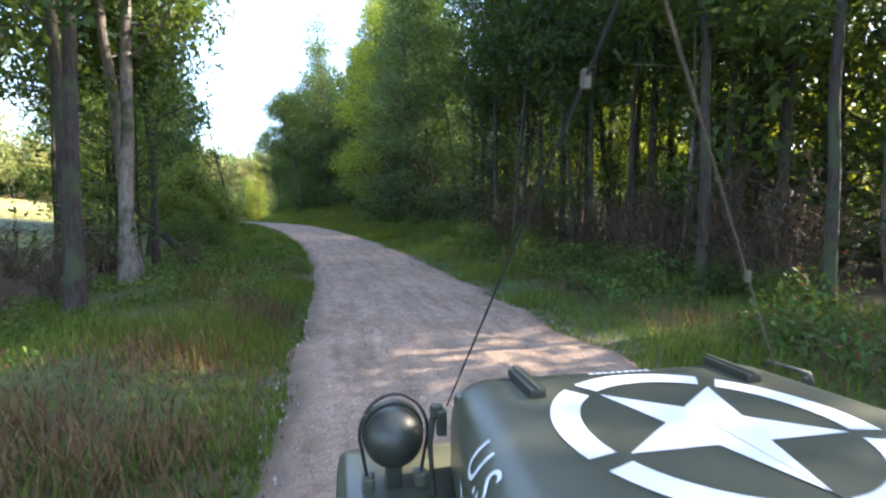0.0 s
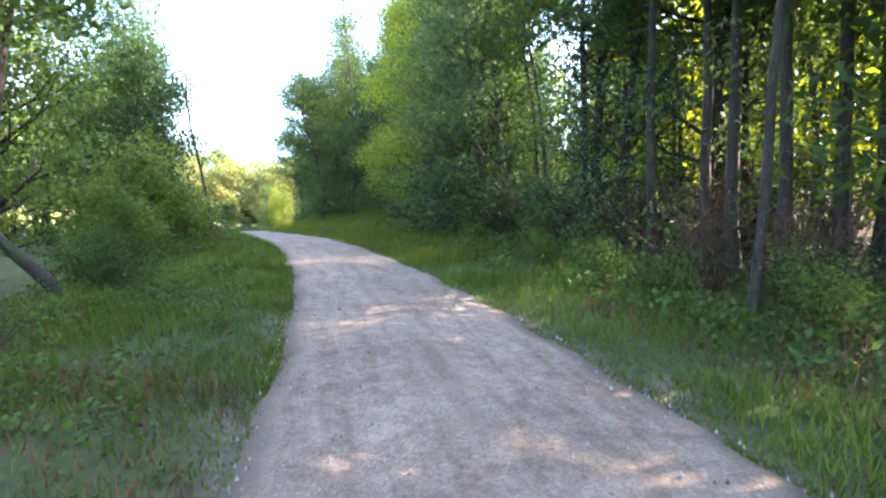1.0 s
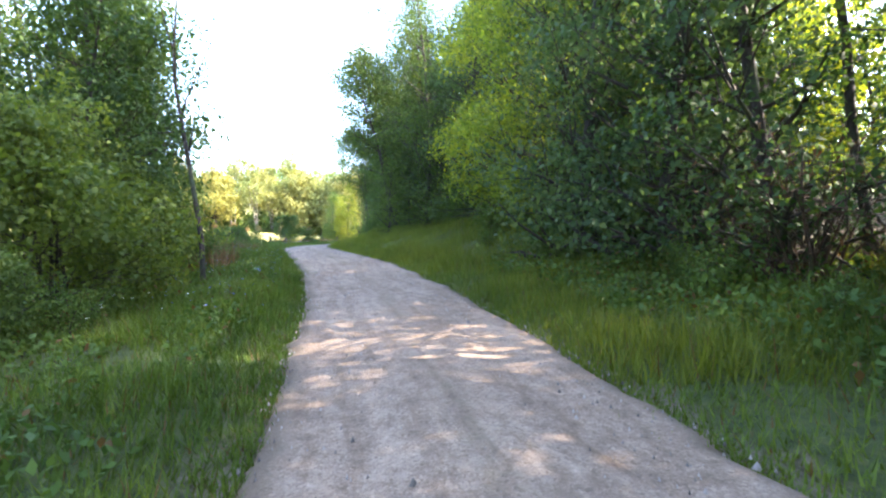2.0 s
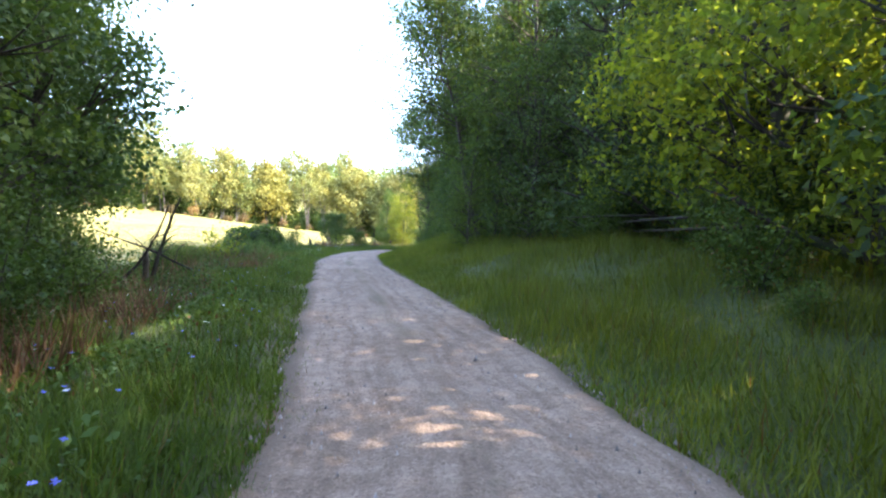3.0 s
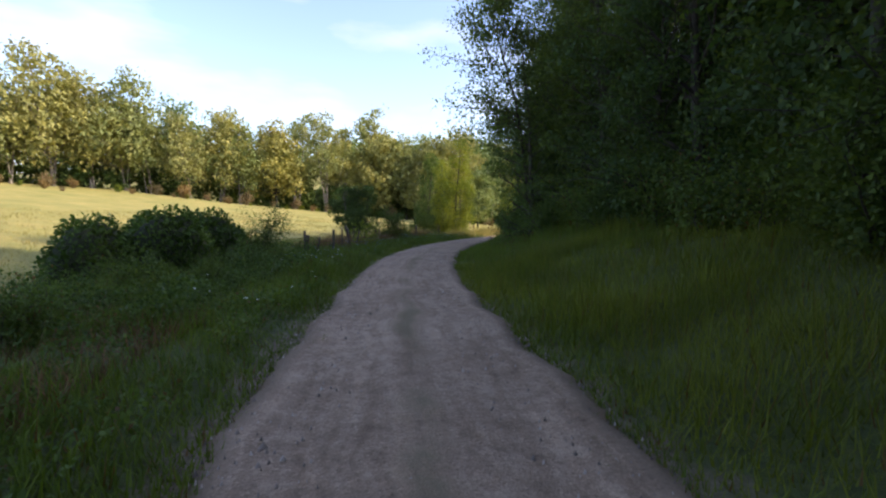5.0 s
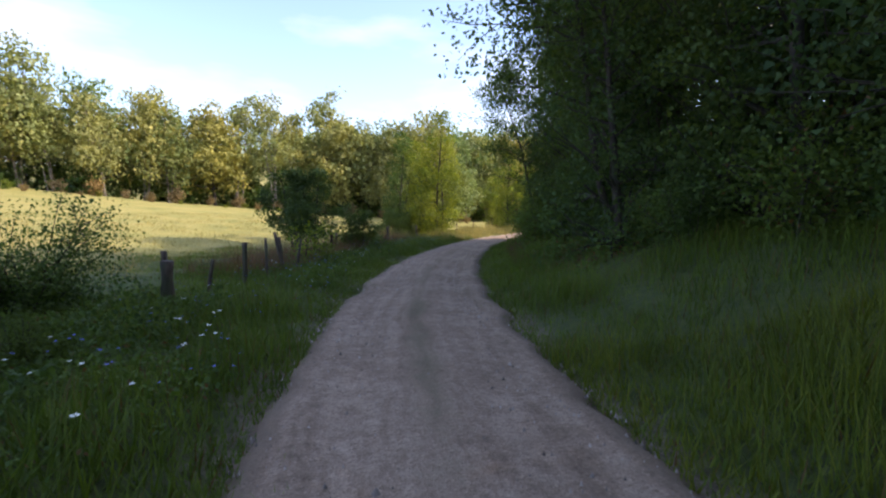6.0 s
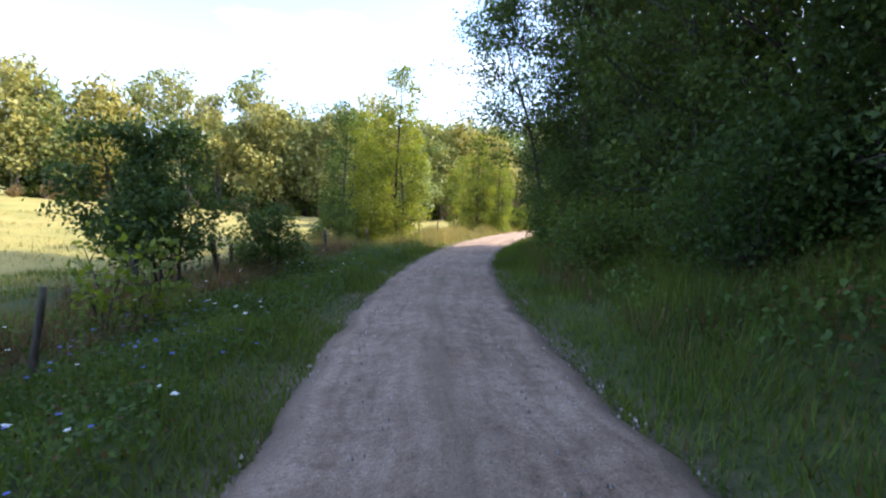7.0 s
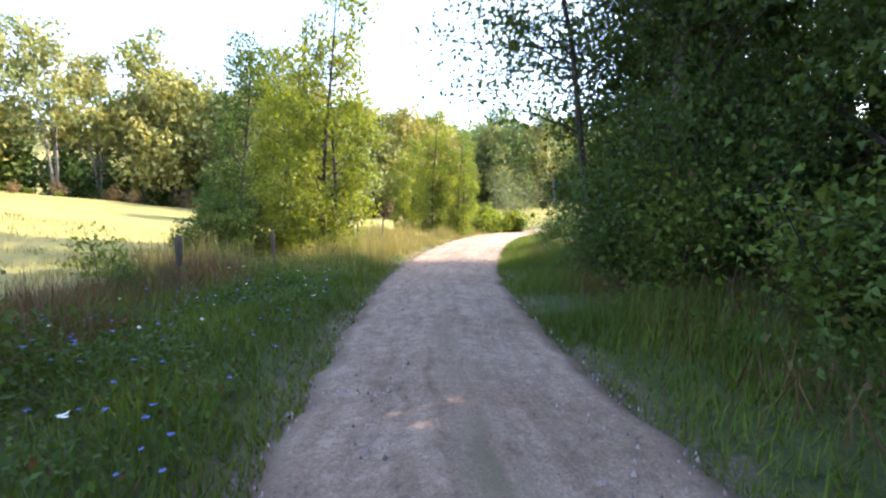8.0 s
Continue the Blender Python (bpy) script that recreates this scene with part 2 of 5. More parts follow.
WOOD_OLD = bark_material("weathered_post", (0.035, 0.027, 0.022), (0.11, 0.086, 0.068))
GROUND = ground_material()
ROAD = road_material()
# near-black filler core: shade between the vine leaves, put into its colour
VINE_CORE = plain("painted_vine_shade", (0.02, 0.032, 0.012), 0.9, 0, 0.4, 14, 0.6)
STONE, sn, sl, sp = shader("lane_stones")
each = ramp(sn, [(0.0, (0.07, 0.058, 0.05)), (0.6, (0.24, 0.2, 0.175)), (1.0, (0.4, 0.35, 0.31))])
sl.new(sn.new("ShaderNodeNewGeometry").outputs["Random Per Island"], each.inputs[0])
sl.new(each.outputs[0], sp.inputs["Base Color"])
sp.inputs["Roughness"].default_value = 0.9
BLUE = plain("chicory_petals", (0.1, 0.125, 0.45), 0.6, 0, 0.2)
WHITE = plain("umbel_petals", (0.75, 0.77, 0.7), 0.7, 0, 0.1)


# ---------------------------------------------------------------- mesh helpers
def mesh_of(name, verts, quads, smooth=False):
    verts = np.asarray(verts, np.float32)
    quads = np.asarray(quads, np.int32)
    me = bpy.data.meshes.new(name)
    me.vertices.add(len(verts))
    me.vertices.foreach_set("co", verts.ravel())
    me.loops.add(quads.size)
    me.loops.foreach_set("vertex_index", quads.ravel())
    me.polygons.add(len(quads))
    me.polygons.foreach_set("loop_start", np.arange(0, quads.size, quads.shape[1], dtype=np.int32))
    if smooth:
        me.polygons.foreach_set("use_smooth", np.ones(len(quads), bool))
    me.update(calc_edges=True)
    me.validate()
    return me


def part_mesh(name, me, material, parent=None, label=""):
    ob = new(name, me)
    if material is not None and not me.materials:
        me.materials.append(material)
    if parent is not None:
        ob.parent = parent
    if label:
        tagged(ob, label)
    return ob


def part(name, bm, material, parent=None, label="", smooth=False):
    """Links a bmesh as one mesh object under a thing or a part."""
    me = bpy.data.meshes.new(name)
    if smooth:
        for f in bm.faces:
            f.smooth = True
    bm.to_mesh(me)
    bm.free()
    return part_mesh(name, me, material, parent, label)


def tube(points, radii, sides=7):
    """A tapered tube along points: vertices and quads."""
    points = np.asarray(points, float)
    along = np.gradient(points, axis=0)
    along /= np.linalg.norm(along, axis=1)[:, None] + 1e-9
    ref = np.where(np.abs(along[:, 2:3]) > 0.9, np.array([[1.0, 0, 0]]), np.array([[0, 0, 1.0]]))
    a = np.cross(along, ref)
    a /= np.linalg.norm(a, axis=1)[:, None] + 1e-9
    b = np.cross(along, a)
    th = np.linspace(0, 2 * np.pi, sides, endpoint=False)
    ring = a[:, None] * np.cos(th)[None, :, None] + b[:, None] * np.sin(th)[None, :, None]
    v = (points[:, None] + ring * np.asarray(radii)[:, None, None]).reshape(-1, 3)
    i, j = np.meshgrid(np.arange(len(points) - 1), np.arange(sides), indexing="ij")
    k = (j + 1) % sides
    q = np.stack([i * sides + j, i * sides + k, (i + 1) * sides + k, (i + 1) * sides + j], -1).reshape(-1, 4)
    return v, q


def joined(pieces):
    vs, qs, n = [], [], 0
    for v, q in pieces:
        vs.append(v)
        qs.append(q + n)
        n += len(v)
    return np.concatenate(vs), np.concatenate(qs)


def leaf_quads(rng, centres, size, up=0.35, slim=0.5, simple=False, out=None):
    """One kite-shaped leaf at each centre, turned at random but mostly facing up, its tip hanging."""
    n = len(centres)
    axis = rng.normal(size=(n, 3))
    axis[:, 2] -= 0.25
    axis /= np.linalg.norm(axis, axis=1)[:, None]
    normal = rng.normal(size=(n, 3))
    normal[:, 2] += up * 3
    if out is not None:
        normal = normal * 0.7 + out * 1.5
    side = np.cross(axis, normal)
    side /= np.linalg.norm(side, axis=1)[:, None] + 1e-9
    s = size * rng.uniform(0.6, 1.35, n)[:, None]
    base = centres - axis * s * 0.5
    mid = centres + rng.normal(size=(n, 3)) * s * 0.06
    tip = centres + axis * s * 0.5
    tip[:, 2] -= s[:, 0] * 0.15
    if simple:
        v = np.stack([base - side * s * slim * 0.5, tip, base + side * s * slim * 0.5], 1).reshape(-1, 3)
        return v, np.arange(3 * n).reshape(-1, 3)
    v = np.stack([base, mid - side * s * slim * 0.5, tip, mid + side * s * slim * 0.5], 1).reshape(-1, 3)
    return v, np.arange(4 * n).reshape(-1, 4)


def wander(rng, start, way, length, steps, bend):
    p = [np.array(start, float)]
    d = np.array(way, float)
    d /= np.linalg.norm(d)
    for _ in range(steps):
        d = d + rng.normal(size=3) * bend
        d /= np.linalg.norm(d)
        p.append(p[-1] + d * length / steps)
    return np.array(p)


def tree_meshes(seed, height, trunk_r, crown_from, spread, leaves, size, boughs=26, profile=1.0, lean=(0, 0), sway=0.04, stems=1, slim=0.55, cluster=0.3, simple=False):
    """Trunk with limbs, and the crown's leaves in clumps along the limbs and their twigs."""
    rng = np.random.default_rng(seed)
    wood, tips = [], []
    for s in range(stems):
        st = (0.0, 0.0, -0.25) if stems == 1 else (rng.normal() * 0.25, rng.normal() * 0.25, -0.25)
        hs = height * (1.0 if s == 0 else rng.uniform(0.65, 0.95))
        way = (lean[0] + rng.normal() * sway * (1 + stems), lean[1] + rng.normal() * sway * (1 + stems), 1)
        stem = wander(rng, st, way, hs * 0.97, 12, 0.045)
        frac = np.linspace(0, 1, len(stem))
        rad = trunk_r / math.sqrt(stems) * (1 - frac * 0.93) + 0.008
        rad[0] *= 1.5
        wood.append(tube(stem, rad, 8))
        for b in range(boughs // stems):
            f = crown_from + (0.98 - crown_from) * (b + rng.uniform()) / (boughs // stems)
            at = np.array([np.interp(f, frac, stem[:, k]) for k in range(3)])
            inner = (f - crown_from) / (1 - crown_from)
            reach = spread * (math.sin(math.pi * min(1, 0.22 + 0.78 * inner ** profile)) ** 0.7 * 0.85 + 0.15) * rng.uniform(0.55, 1.02)
            az = rng.uniform(0, 2 * math.pi)
            rise = rng.uniform(0.05, 0.55) + inner * 0.5
            limb = wander(rng, at, (math.cos(az), math.sin(az), rise), reach, 5, 0.17)
            drawn = limb[[0, 2, 5]] if simple else limb
            r0 = max(0.012, np.interp(f, frac, rad) * 0.5)
            wood.append(tube(drawn, np.linspace(r0, 0.006, len(drawn)), 3 if simple else 4))
            for q in range(2 if simple else 3):
                fr = rng.uniform(0.35, 0.95)
                p0 = limb[int(fr * 5)]
                tw = wander(rng, p0, rng.normal(size=3) + (0, 0, 0.1), reach * rng.uniform(0.25, 0.5), 2, 0.2)
                wood.append(tube(tw, np.linspace(r0 * 0.4 + 0.003, 0.004, 3), 3))
                tips.extend(tw[1:])
            tips.extend(limb[2:])
    tips = np.array(tips)
    pick = tips[rng.integers(0, len(tips), leaves)]
    pick = pick + np.clip(rng.normal(size=(leaves, 3)), -1.6, 1.6) * (cluster * np.array([1, 1, 0.6]))
    pick = pick[pick[:, 2] > 0.25]
    lv = leaf_quads(rng, pick, size, slim=slim, simple=simple)
    tv, tq = joined(wood)
    return mesh_of("trunk", tv, tq, True), mesh_of("crown", *lv)


def crown_meshes(seed, height, trunk_r, low, spread, clumps, leaves, size, shape=0.8, stems=1, sway=0.03, flat=0.7, slim=0.6, fill=0.2, lump=0.34, lean=(0, 0), simple=False):
    """Trunk with limbs that each carry a rounded clump of leaves; the clumps together make the crown."""
    rng = np.random.default_rng(seed)
    wood, stem_lines, heart, inner_pts = [], [], [], []
    for s in range(stems):
        st = (0.0, 0.0, -0.25) if stems == 1 else (rng.normal() * 0.2, rng.normal() * 0.2, -0.25)
        hs = height * (0.95 if s == 0 else rng.uniform(0.7, 0.95))
        way = (lean[0] + rng.normal() * sway * (1 + 0.6 * stems), lean[1] + rng.normal() * sway * (1 + 0.6 * stems), 1)
        stem = wander(rng, st, way, hs, 12, 0.03)
        stem[:, 2] *= hs / stem[-1, 2]
        rad = trunk_r / math.sqrt(stems) * (1 - np.linspace(0, 1, 13) * 0.93) + 0.008
        rad[0] *= 1.45
        wood.append(tube(stem, rad, 5 if simple else 8))
        stem_lines.append((stem, rad))
    frac = np.linspace(0, 1, 13)
    for k in range(clumps):
        stem, rad = stem_lines[k % stems]
        inner = (k + rng.uniform()) / clumps
        f = low + (1 - low) * inner
        env = spread * math.sin(math.pi * (0.13 + 0.85 * inner**shape)) ** 0.65
        az = k * 2.4 + rng.uniform(-0.5, 0.5)
        r = env * rng.uniform(0.4, 0.88)
        at = np.array([np.interp(f, frac, stem[:, c]) for c in range(3)])
        c = at + np.array([math.cos(az) * r, math.sin(az) * r, rng.normal() * 0.03 * height])
        size_c = spread * lump * rng.uniform(0.7, 1.25) * (1 - 0.3 * inner)
        f0 = max(low * 0.8, f - r * 0.6 / height)
        base = np.array([np.interp(f0, frac, stem[:, c2]) for c2 in range(3)])
        mid = (base + c) / 2 + rng.normal(size=3) * r * 0.07
        r0 = max(0.01, float(np.interp(f0, frac, rad)) * 0.5)
        wood.append(tube([base, mid, c], [r0, r0 * 0.6, 0.006], 3 if simple else 4))
        for _ in range(2):
            tip = c + rng.normal(size=3) * size_c * 0.6
            wood.append(tube([mid, (mid + tip) / 2 + rng.normal(size=3) * 0.05 * r, tip], [r0 * 0.4, r0 * 0.3, 0.004], 3))
        heart.append((*c, size_c))
        inner_pts += [mid, c, (mid + c) / 2]
    heart, inner_pts = np.array(heart), np.array(inner_pts)
    n_in = int(leaves * fill)
    n_out = leaves - n_in
    weight = heart[:, 3] ** 2
    pick = heart[rng.choice(len(heart), n_out, p=weight / weight.sum())]
    d = rng.normal(size=(n_out, 3))
    d[:, 2] += 0.3
    d /= np.linalg.norm(d, axis=1)[:, None]
    rough = 1 + 0.25 * np.sin(d[:, 0] * 5 + pick[:, 0] * 3) * np.sin(d[:, 1] * 6 + pick[:, 1] * 2)
    p = pick[:, :3] + d * (pick[:, 3] * rough * rng.uniform(0.55, 1.12, n_out))[:, None] * (1, 1, flat)
    q = inner_pts[rng.integers(0, len(inner_pts), n_in)] + rng.normal(size=(n_in, 3)) * spread * 0.16
    every, way = np.concatenate([p, q]), np.concatenate([d, rng.normal(size=(n_in, 3)) * 0.3])
    every *= (1, 1, height / np.percentile(every[:, 2], 99.7))
    ok = every[:, 2] > 0.15
    lv = leaf_quads(rng, every[ok], size, slim=slim, simple=simple, out=way[ok])
    return mesh_of("trunk", *joined(wood), True), mesh_of("crown", *lv)


def shrub_meshes(seed, height, spread, leaves, size, stems=9, cluster=0.22, slim=0.55, simple=False):
    rng = np.random.default_rng(seed)
    wood, tips = [], []
    for _ in range(stems):
        az = rng.uniform(0, 2 * math.pi)
        tilt = rng.uniform(0.05, 1.0) * spread / height
        st = wander(rng, (rng.normal() * 0.12, rng.normal() * 0.12, -0.15), (math.cos(az) * tilt, math.sin(az) * tilt, 1), height * rng.uniform(0.65, 1.05), 7, 0.13)
        wood.append(tube(st[[0, 2, 4, 7]], np.linspace(0.03 * height / 2.5, 0.005, 4), 4))
        tips.extend(st[2:])
        for q in range(5):
            p0 = st[rng.integers(2, 8)]
            tw = wander(rng, p0, rng.normal(size=3) + (0, 0, 0.25), height * rng.uniform(0.15, 0.35), 2, 0.2)
            wood.append(tube(tw, np.linspace(0.008, 0.003, 3), 3))
            tips.extend(tw[1:])
    tips = np.array(tips)
    pick = tips[rng.integers(0, len(tips), leaves)] + np.clip(rng.normal(size=(leaves, 3)), -1.6, 1.6) * cluster
    pick = pick[pick[:, 2] > 0.03]
    tv, tq = joined(wood)
    return mesh_of("branchwork", tv, tq, True), mesh_of("foliage", *leaf_quads(rng, pick, size, slim=slim, simple=simple))


def mound_meshes(seed, height, spread, leaves, size):
    """A closed lumpy mound, and the vine leaves that cover it."""
    rng = np.random.default_rng(seed)
    lumps = rng.normal(size=(7, 3))
    lumps[:, 2] = np.abs(lumps[:, 2])
    lumps /= np.linalg.norm(lumps, axis=1)[:, None]

    def radius(d):
        return 0.82 + 0.28 * np.max(np.clip(d @ lumps.T, 0, 1) ** 6, axis=1) + 0.05 * np.sin(d[:, 0] * 9) * np.sin(d[:, 1] * 8 + d[:, 2] * 7)

    a, e = np.meshgrid(np.linspace(0, 2 * np.pi, 19)[:-1], np.linspace(-0.25, np.pi / 2 - 0.02, 9), indexing="ij")
    d = np.stack([np.cos(a) * np.cos(e), np.sin(a) * np.cos(e), np.sin(e)], -1).reshape(-1, 3)
    v = d * radius(d)[:, None] * (spread * 0.9, spread * 0.9, height * 0.9)
    i, j = np.meshgrid(np.arange(18), np.arange(8), indexing="ij")
    k = (i + 1) % 18
    q = np.stack([i * 9 + j, k * 9 + j, k * 9 + j + 1, i * 9 + j + 1], -1).reshape(-1, 4)
    d = rng.normal(size=(leaves, 3))
    d[:, 2] = np.abs(d[:, 2]) - 0.15
    d /= np.linalg.norm(d, axis=1)[:, None]
    p = d * radius(d)[:, None] * (spread, spread, height) * rng.uniform(0.9, 1.06, leaves)[:, None]
    return mesh_of("branchwork", v, q, True), mesh_of("foliage", *leaf_quads(rng, p, size, slim=0.8))


def plant(name, meshes, names, bark, leaf, label, category, group=""):
    root = new(name)
    part_mesh(names[0], meshes[0], bark, root)
    part_mesh(names[1], meshes[1], leaf, root)
    return tagged(root, label, category, group)


# ---------------------------------------------------------------- lie of the land
LEFT_EDGE = [(-60, 12.5), (-10, 1.75), (2, -0.98), (6, -1.91), (10, -2.86), (14, -4.06), (18, -5.58), (22, -7.34), (26, -9.48), (30, -11.91), (34, -14.43), (38, -16.86), (42, -19.47), (46, -21.36), (50, -23.22), (54, -24.86), (58, -26.08), (62, -26.99), (66, -27.54), (70, -27.9), (74, -28.1), (78, -27.98), (82, -27.64), (86, -27.16), (92, -26), (105, -21.2), (130, -8)]
RIGHT_EDGE = [(-60, 16), (-10, 5.5), (2, 2.54), (6, 1.49), (10, 0.36), (14, -0.87), (18, -2.42), (22, -4.29), (26, -6.36), (30, -8.64), (34, -11.23), (38, -13.75), (42, -16.22), (46, -18.34), (50, -20.4), (54, -22), (58, -23.34), (62, -24.31), (66, -25), (70, -25.45), (74, -25.55), (78, -25.29), (82, -24.83), (86, -24.24), (92, -23), (105, -18), (130, -4)]
YS = np.linspace(-60, 130, 761)


def smooth_edge(pts):
    x = np.interp(YS, [p[0] for p in pts], [p[1] for p in pts])
    k = np.hanning(17)
    k /= k.sum()
    return np.convolve(np.pad(x, 8, mode="edge"), k, "valid")


XL, XR = smooth_edge(LEFT_EDGE), smooth_edge(RIGHT_EDGE)
XC, HALF = (XL + XR) / 2, (XR - XL) / 2
COS = 1 / np.sqrt(1 + np.gradient(XC, YS) ** 2)


def lateral(x, y):
    """Metres to the right of the road's middle, and the road's half width there."""
    c = np.interp(y, YS, COS)
    return (x - np.interp(y, YS, XC)) * c, np.interp(y, YS, HALF) * c


def step(a, b, v):
    t = np.clip((v - a) / (b - a), 0, 1)
    return t * t * (3 - 2 * t)


CLIMB = [(-60, -0.2), (-10, -0.08), (4, 0.03), (10, 0.17), (15, 0.38), (20, 0.66), (25, 0.94), (30, 1.16), (35, 1.28), (41, 1.36), (48, 1.39), (140, 1.4)]
CLIMB_Y = np.linspace(-60, 140, 401)
CLIMB_Z = np.convolve(np.pad(np.interp(CLIMB_Y, [p[0] for p in CLIMB], [p[1] for p in CLIMB]), 6, mode="edge"), np.hanning(13) / np.hanning(13).sum(), "valid")


def climb(y):
    """The lane's height: it climbs a low rise and then runs level."""
    return np.interp(y, CLIMB_Y, CLIMB_Z)


def land(x, y):
    x, y = np.asarray(x, float), np.asarray(y, float)
    u, half = lateral(x, y)
    right = np.maximum(u - half, 0)
    left = np.maximum(-u - half, 0)
    bank = np.interp(y, [-60, 10, 24, 35, 58, 72, 84, 100], [0.1, 0.12, 0.45, 1.1, 1.25, 0.75, 0.25, 0.1])
    z = climb(y) + bank * step(0.3, 5.0, right) + 0.05 * np.clip(right - 6, 0, 60)
    rise = np.interp(y, [-60, 30, 75, 85, 99, 106, 112, 140], [0.05, 0.1, 0.104, 0.108, 0.089, 0.074, 0.055, 0.05])
    z = z + rise * np.clip(left - 9, 0, 90) + 0.05 * step(0, 1.0, left) * (1 - step(2.0, 4.0, left))
    hill = np.clip(y - 120, 0, 140)
    z = z + 0.2 * hill
    bump = 0.05 * np.sin(x * 1.3 + 0.6 * y) * np.sin(y * 0.9 - 0.4 * x) + 0.03 * np.sin(3.1 * x) * np.sin(2.7 * y + 1)
    z = z + bump * step(0.2, 1.5, right + left)
    return z - 0.11 * (1 - step(0.02, 0.5, right + left))


def land_z(x, y):
    return float(land(x, y))


# ---------------------------------------------------------------- ground and road
def axis_lines(lo, hi, fine, reach):
    core = np.arange(lo, hi + fine / 2, fine)
    out = [fine]
    while sum(out) < reach:
        out.append(out[-1] * 1.22)
    tail = np.cumsum(out)
    return np.concatenate([lo - tail[::-1], core, hi + tail])


gx, gy = axis_lines(-42, 12, 0.5, 2600), axis_lines(-10, 96, 0.5, 2600)
X, Y = np.meshgrid(gx, gy, indexing="ij")
Z = land(X, Y)
i, j = np.meshgrid(np.arange(len(gx) - 1), np.arange(len(gy) - 1), indexing="ij")
ny = len(gy)
quads = np.stack([i * ny + j, (i + 1) * ny + j, (i + 1) * ny + j + 1, i * ny + j + 1], -1).reshape(-1, 4)
ground_mesh = mesh_of("ground", np.stack([X, Y, Z], -1).reshape(-1, 3), quads, True)
U, H = lateral(X, Y)
left_of, right_of = np.maximum(-U - H, 0), np.maximum(U - H, 0)
reach = np.interp(Y, [-60, 44, 50, 64, 72, 140], [7.0, 7.0, 13.0, 13.0, 7.0, 7.0])
meadow = step(0.42, 1.0, left_of / reach) * step(30, 38, Y)
meadow = np.maximum(meadow, step(2.0, 3.5, left_of) * step(72, 80, Y))
wood_in = np.interp(Y, [-60, 20, 34, 58, 70, 84], [2.6, 3.0, 5.0, 5.0, 3.2, 3.0])
wood = step(0, 1.5, right_of - wood_in) * (1 - step(86, 92, Y))
open_land = step(26, 31, right_of) * (1 - step(24, 30, Y))
wood *= 1 - open_land
meadow = np.maximum(meadow, open_land)
wood = np.maximum(wood, step(3.0, 4.5, left_of) * (1 - step(10, 15, Y)))
edge_soil = 1 - step(0.0, 0.85, left_of + right_of)
for key, values in (("meadow", meadow), ("wood", wood), ("edge_soil", edge_soil)):
    a = ground_mesh.attributes.new(key, "FLOAT", "POINT")
    a.data.foreach_set("value", values.astype(np.float32).ravel())
tagged(part_mesh("ground", ground_mesh, GROUND), "uneven grassy ground with meadow and woodland floor", "ground", kind="structure")

# the road: a crowned strip with two wheel lanes and ragged borders
ry = np.arange(-55, 126, 0.22)
cols = np.linspace(-1, 1, 21)
rxl, rxr = np.interp(ry, YS, XL), np.interp(ry, YS, XR)
rag = np.array([[noise.noise((y * 0.9, side * 7.0, 0)) * 0.17 + noise.noise((y * 3.1, side * 3.0, 4)) * 0.12 for side in (0, 1)] for y in ry])
lo, hi = rxl + rag[:, 0], rxr + rag[:, 1]
RX = (lo[:, None] + hi[:, None]) / 2 + (hi - lo)[:, None] / 2 * cols[None]
RY = np.repeat(ry[:, None], len(cols), 1)
lanes = np.exp(-((np.abs(cols) - 0.5) / 0.2) ** 2)
RZ = climb(RY) + 0.01 + 0.035 * (1 - cols**2)[None] - 0.03 * lanes[None] + 0.012 * np.sin(RX * 2.3 + RY) * np.sin(RY * 1.7) - 0.07 * (np.abs(cols) > 0.97)[None]
i, j = np.meshgrid(np.arange(len(ry) - 1), np.arange(len(cols) - 1), indexing="ij")
nc = len(cols)
quads = np.stack([i * nc + j, i * nc + j + 1, (i + 1) * nc + j + 1, (i + 1) * nc + j], -1).reshape(-1, 4)
road_mesh = mesh_of("road", np.stack([RX, RY, RZ], -1).reshape(-1, 3), quads, True)
soil = np.exp(-((cols + 0.02) / 0.13) ** 2)[None] * np.interp(ry, [-60, 26, 38, 58, 70, 130], [0.15, 0.25, 0.5, 0.5, 0.3, 0.2])[:, None] * np.array([0.75 + 0.9 * noise.noise((y * 0.45, 3.0, 1)) + 0.5 * noise.noise((y * 2.0, 5.0, 2)) for y in ry])[:, None]
for key, values in (("crown_soil", soil), ("loose_edge", np.repeat(step(0.72, 1.0, np.abs(cols))[None], len(ry), 0)), ("across", np.repeat(cols[None] * 1.5, len(ry), 0)), ("along", RY)):
    a = road_mesh.attributes.new(key, "FLOAT", "POINT")
    a.data.foreach_set("value", values.astype(np.float32).ravel())
tagged(part_mesh("road", road_mesh, ROAD), "pinkish grey gravel lane with worn wheel tracks", "road", kind="structure")

# loose stones along the lane
rng = np.random.default_rng(5)
n = 11000
y = rng.uniform(-4, 84, n)
w = np.where(rng.uniform(size=n) < 0.55, rng.choice([-1, 1], n) * (1.02 - np.abs(rng.normal(size=n)) * 0.2), rng.uniform(-0.9, 0.9, n))
x = np.interp(y, YS, XC) + w * np.interp(y, YS, HALF)
r = rng.uniform(0.005, 0.016, n) * (1 + (rng.uniform(size=n) > 0.96))
th = rng.uniform(0, 6.28, n)
c = np.stack([x, y, climb(y) + 0.012 + 0.03 * (1 - w**2)], -1)
corners = [c + np.stack([r * np.cos(th + k * 1.57) * (1.0 if k % 2 else 0.7), r * np.sin(th + k * 1.57), -0.02 + 0 * r], -1) for k in range(4)]
top = c + np.stack([0 * r, 0 * r, r * 0.75], -1)
v = np.stack(corners + [top], 1).reshape(-1, 3)
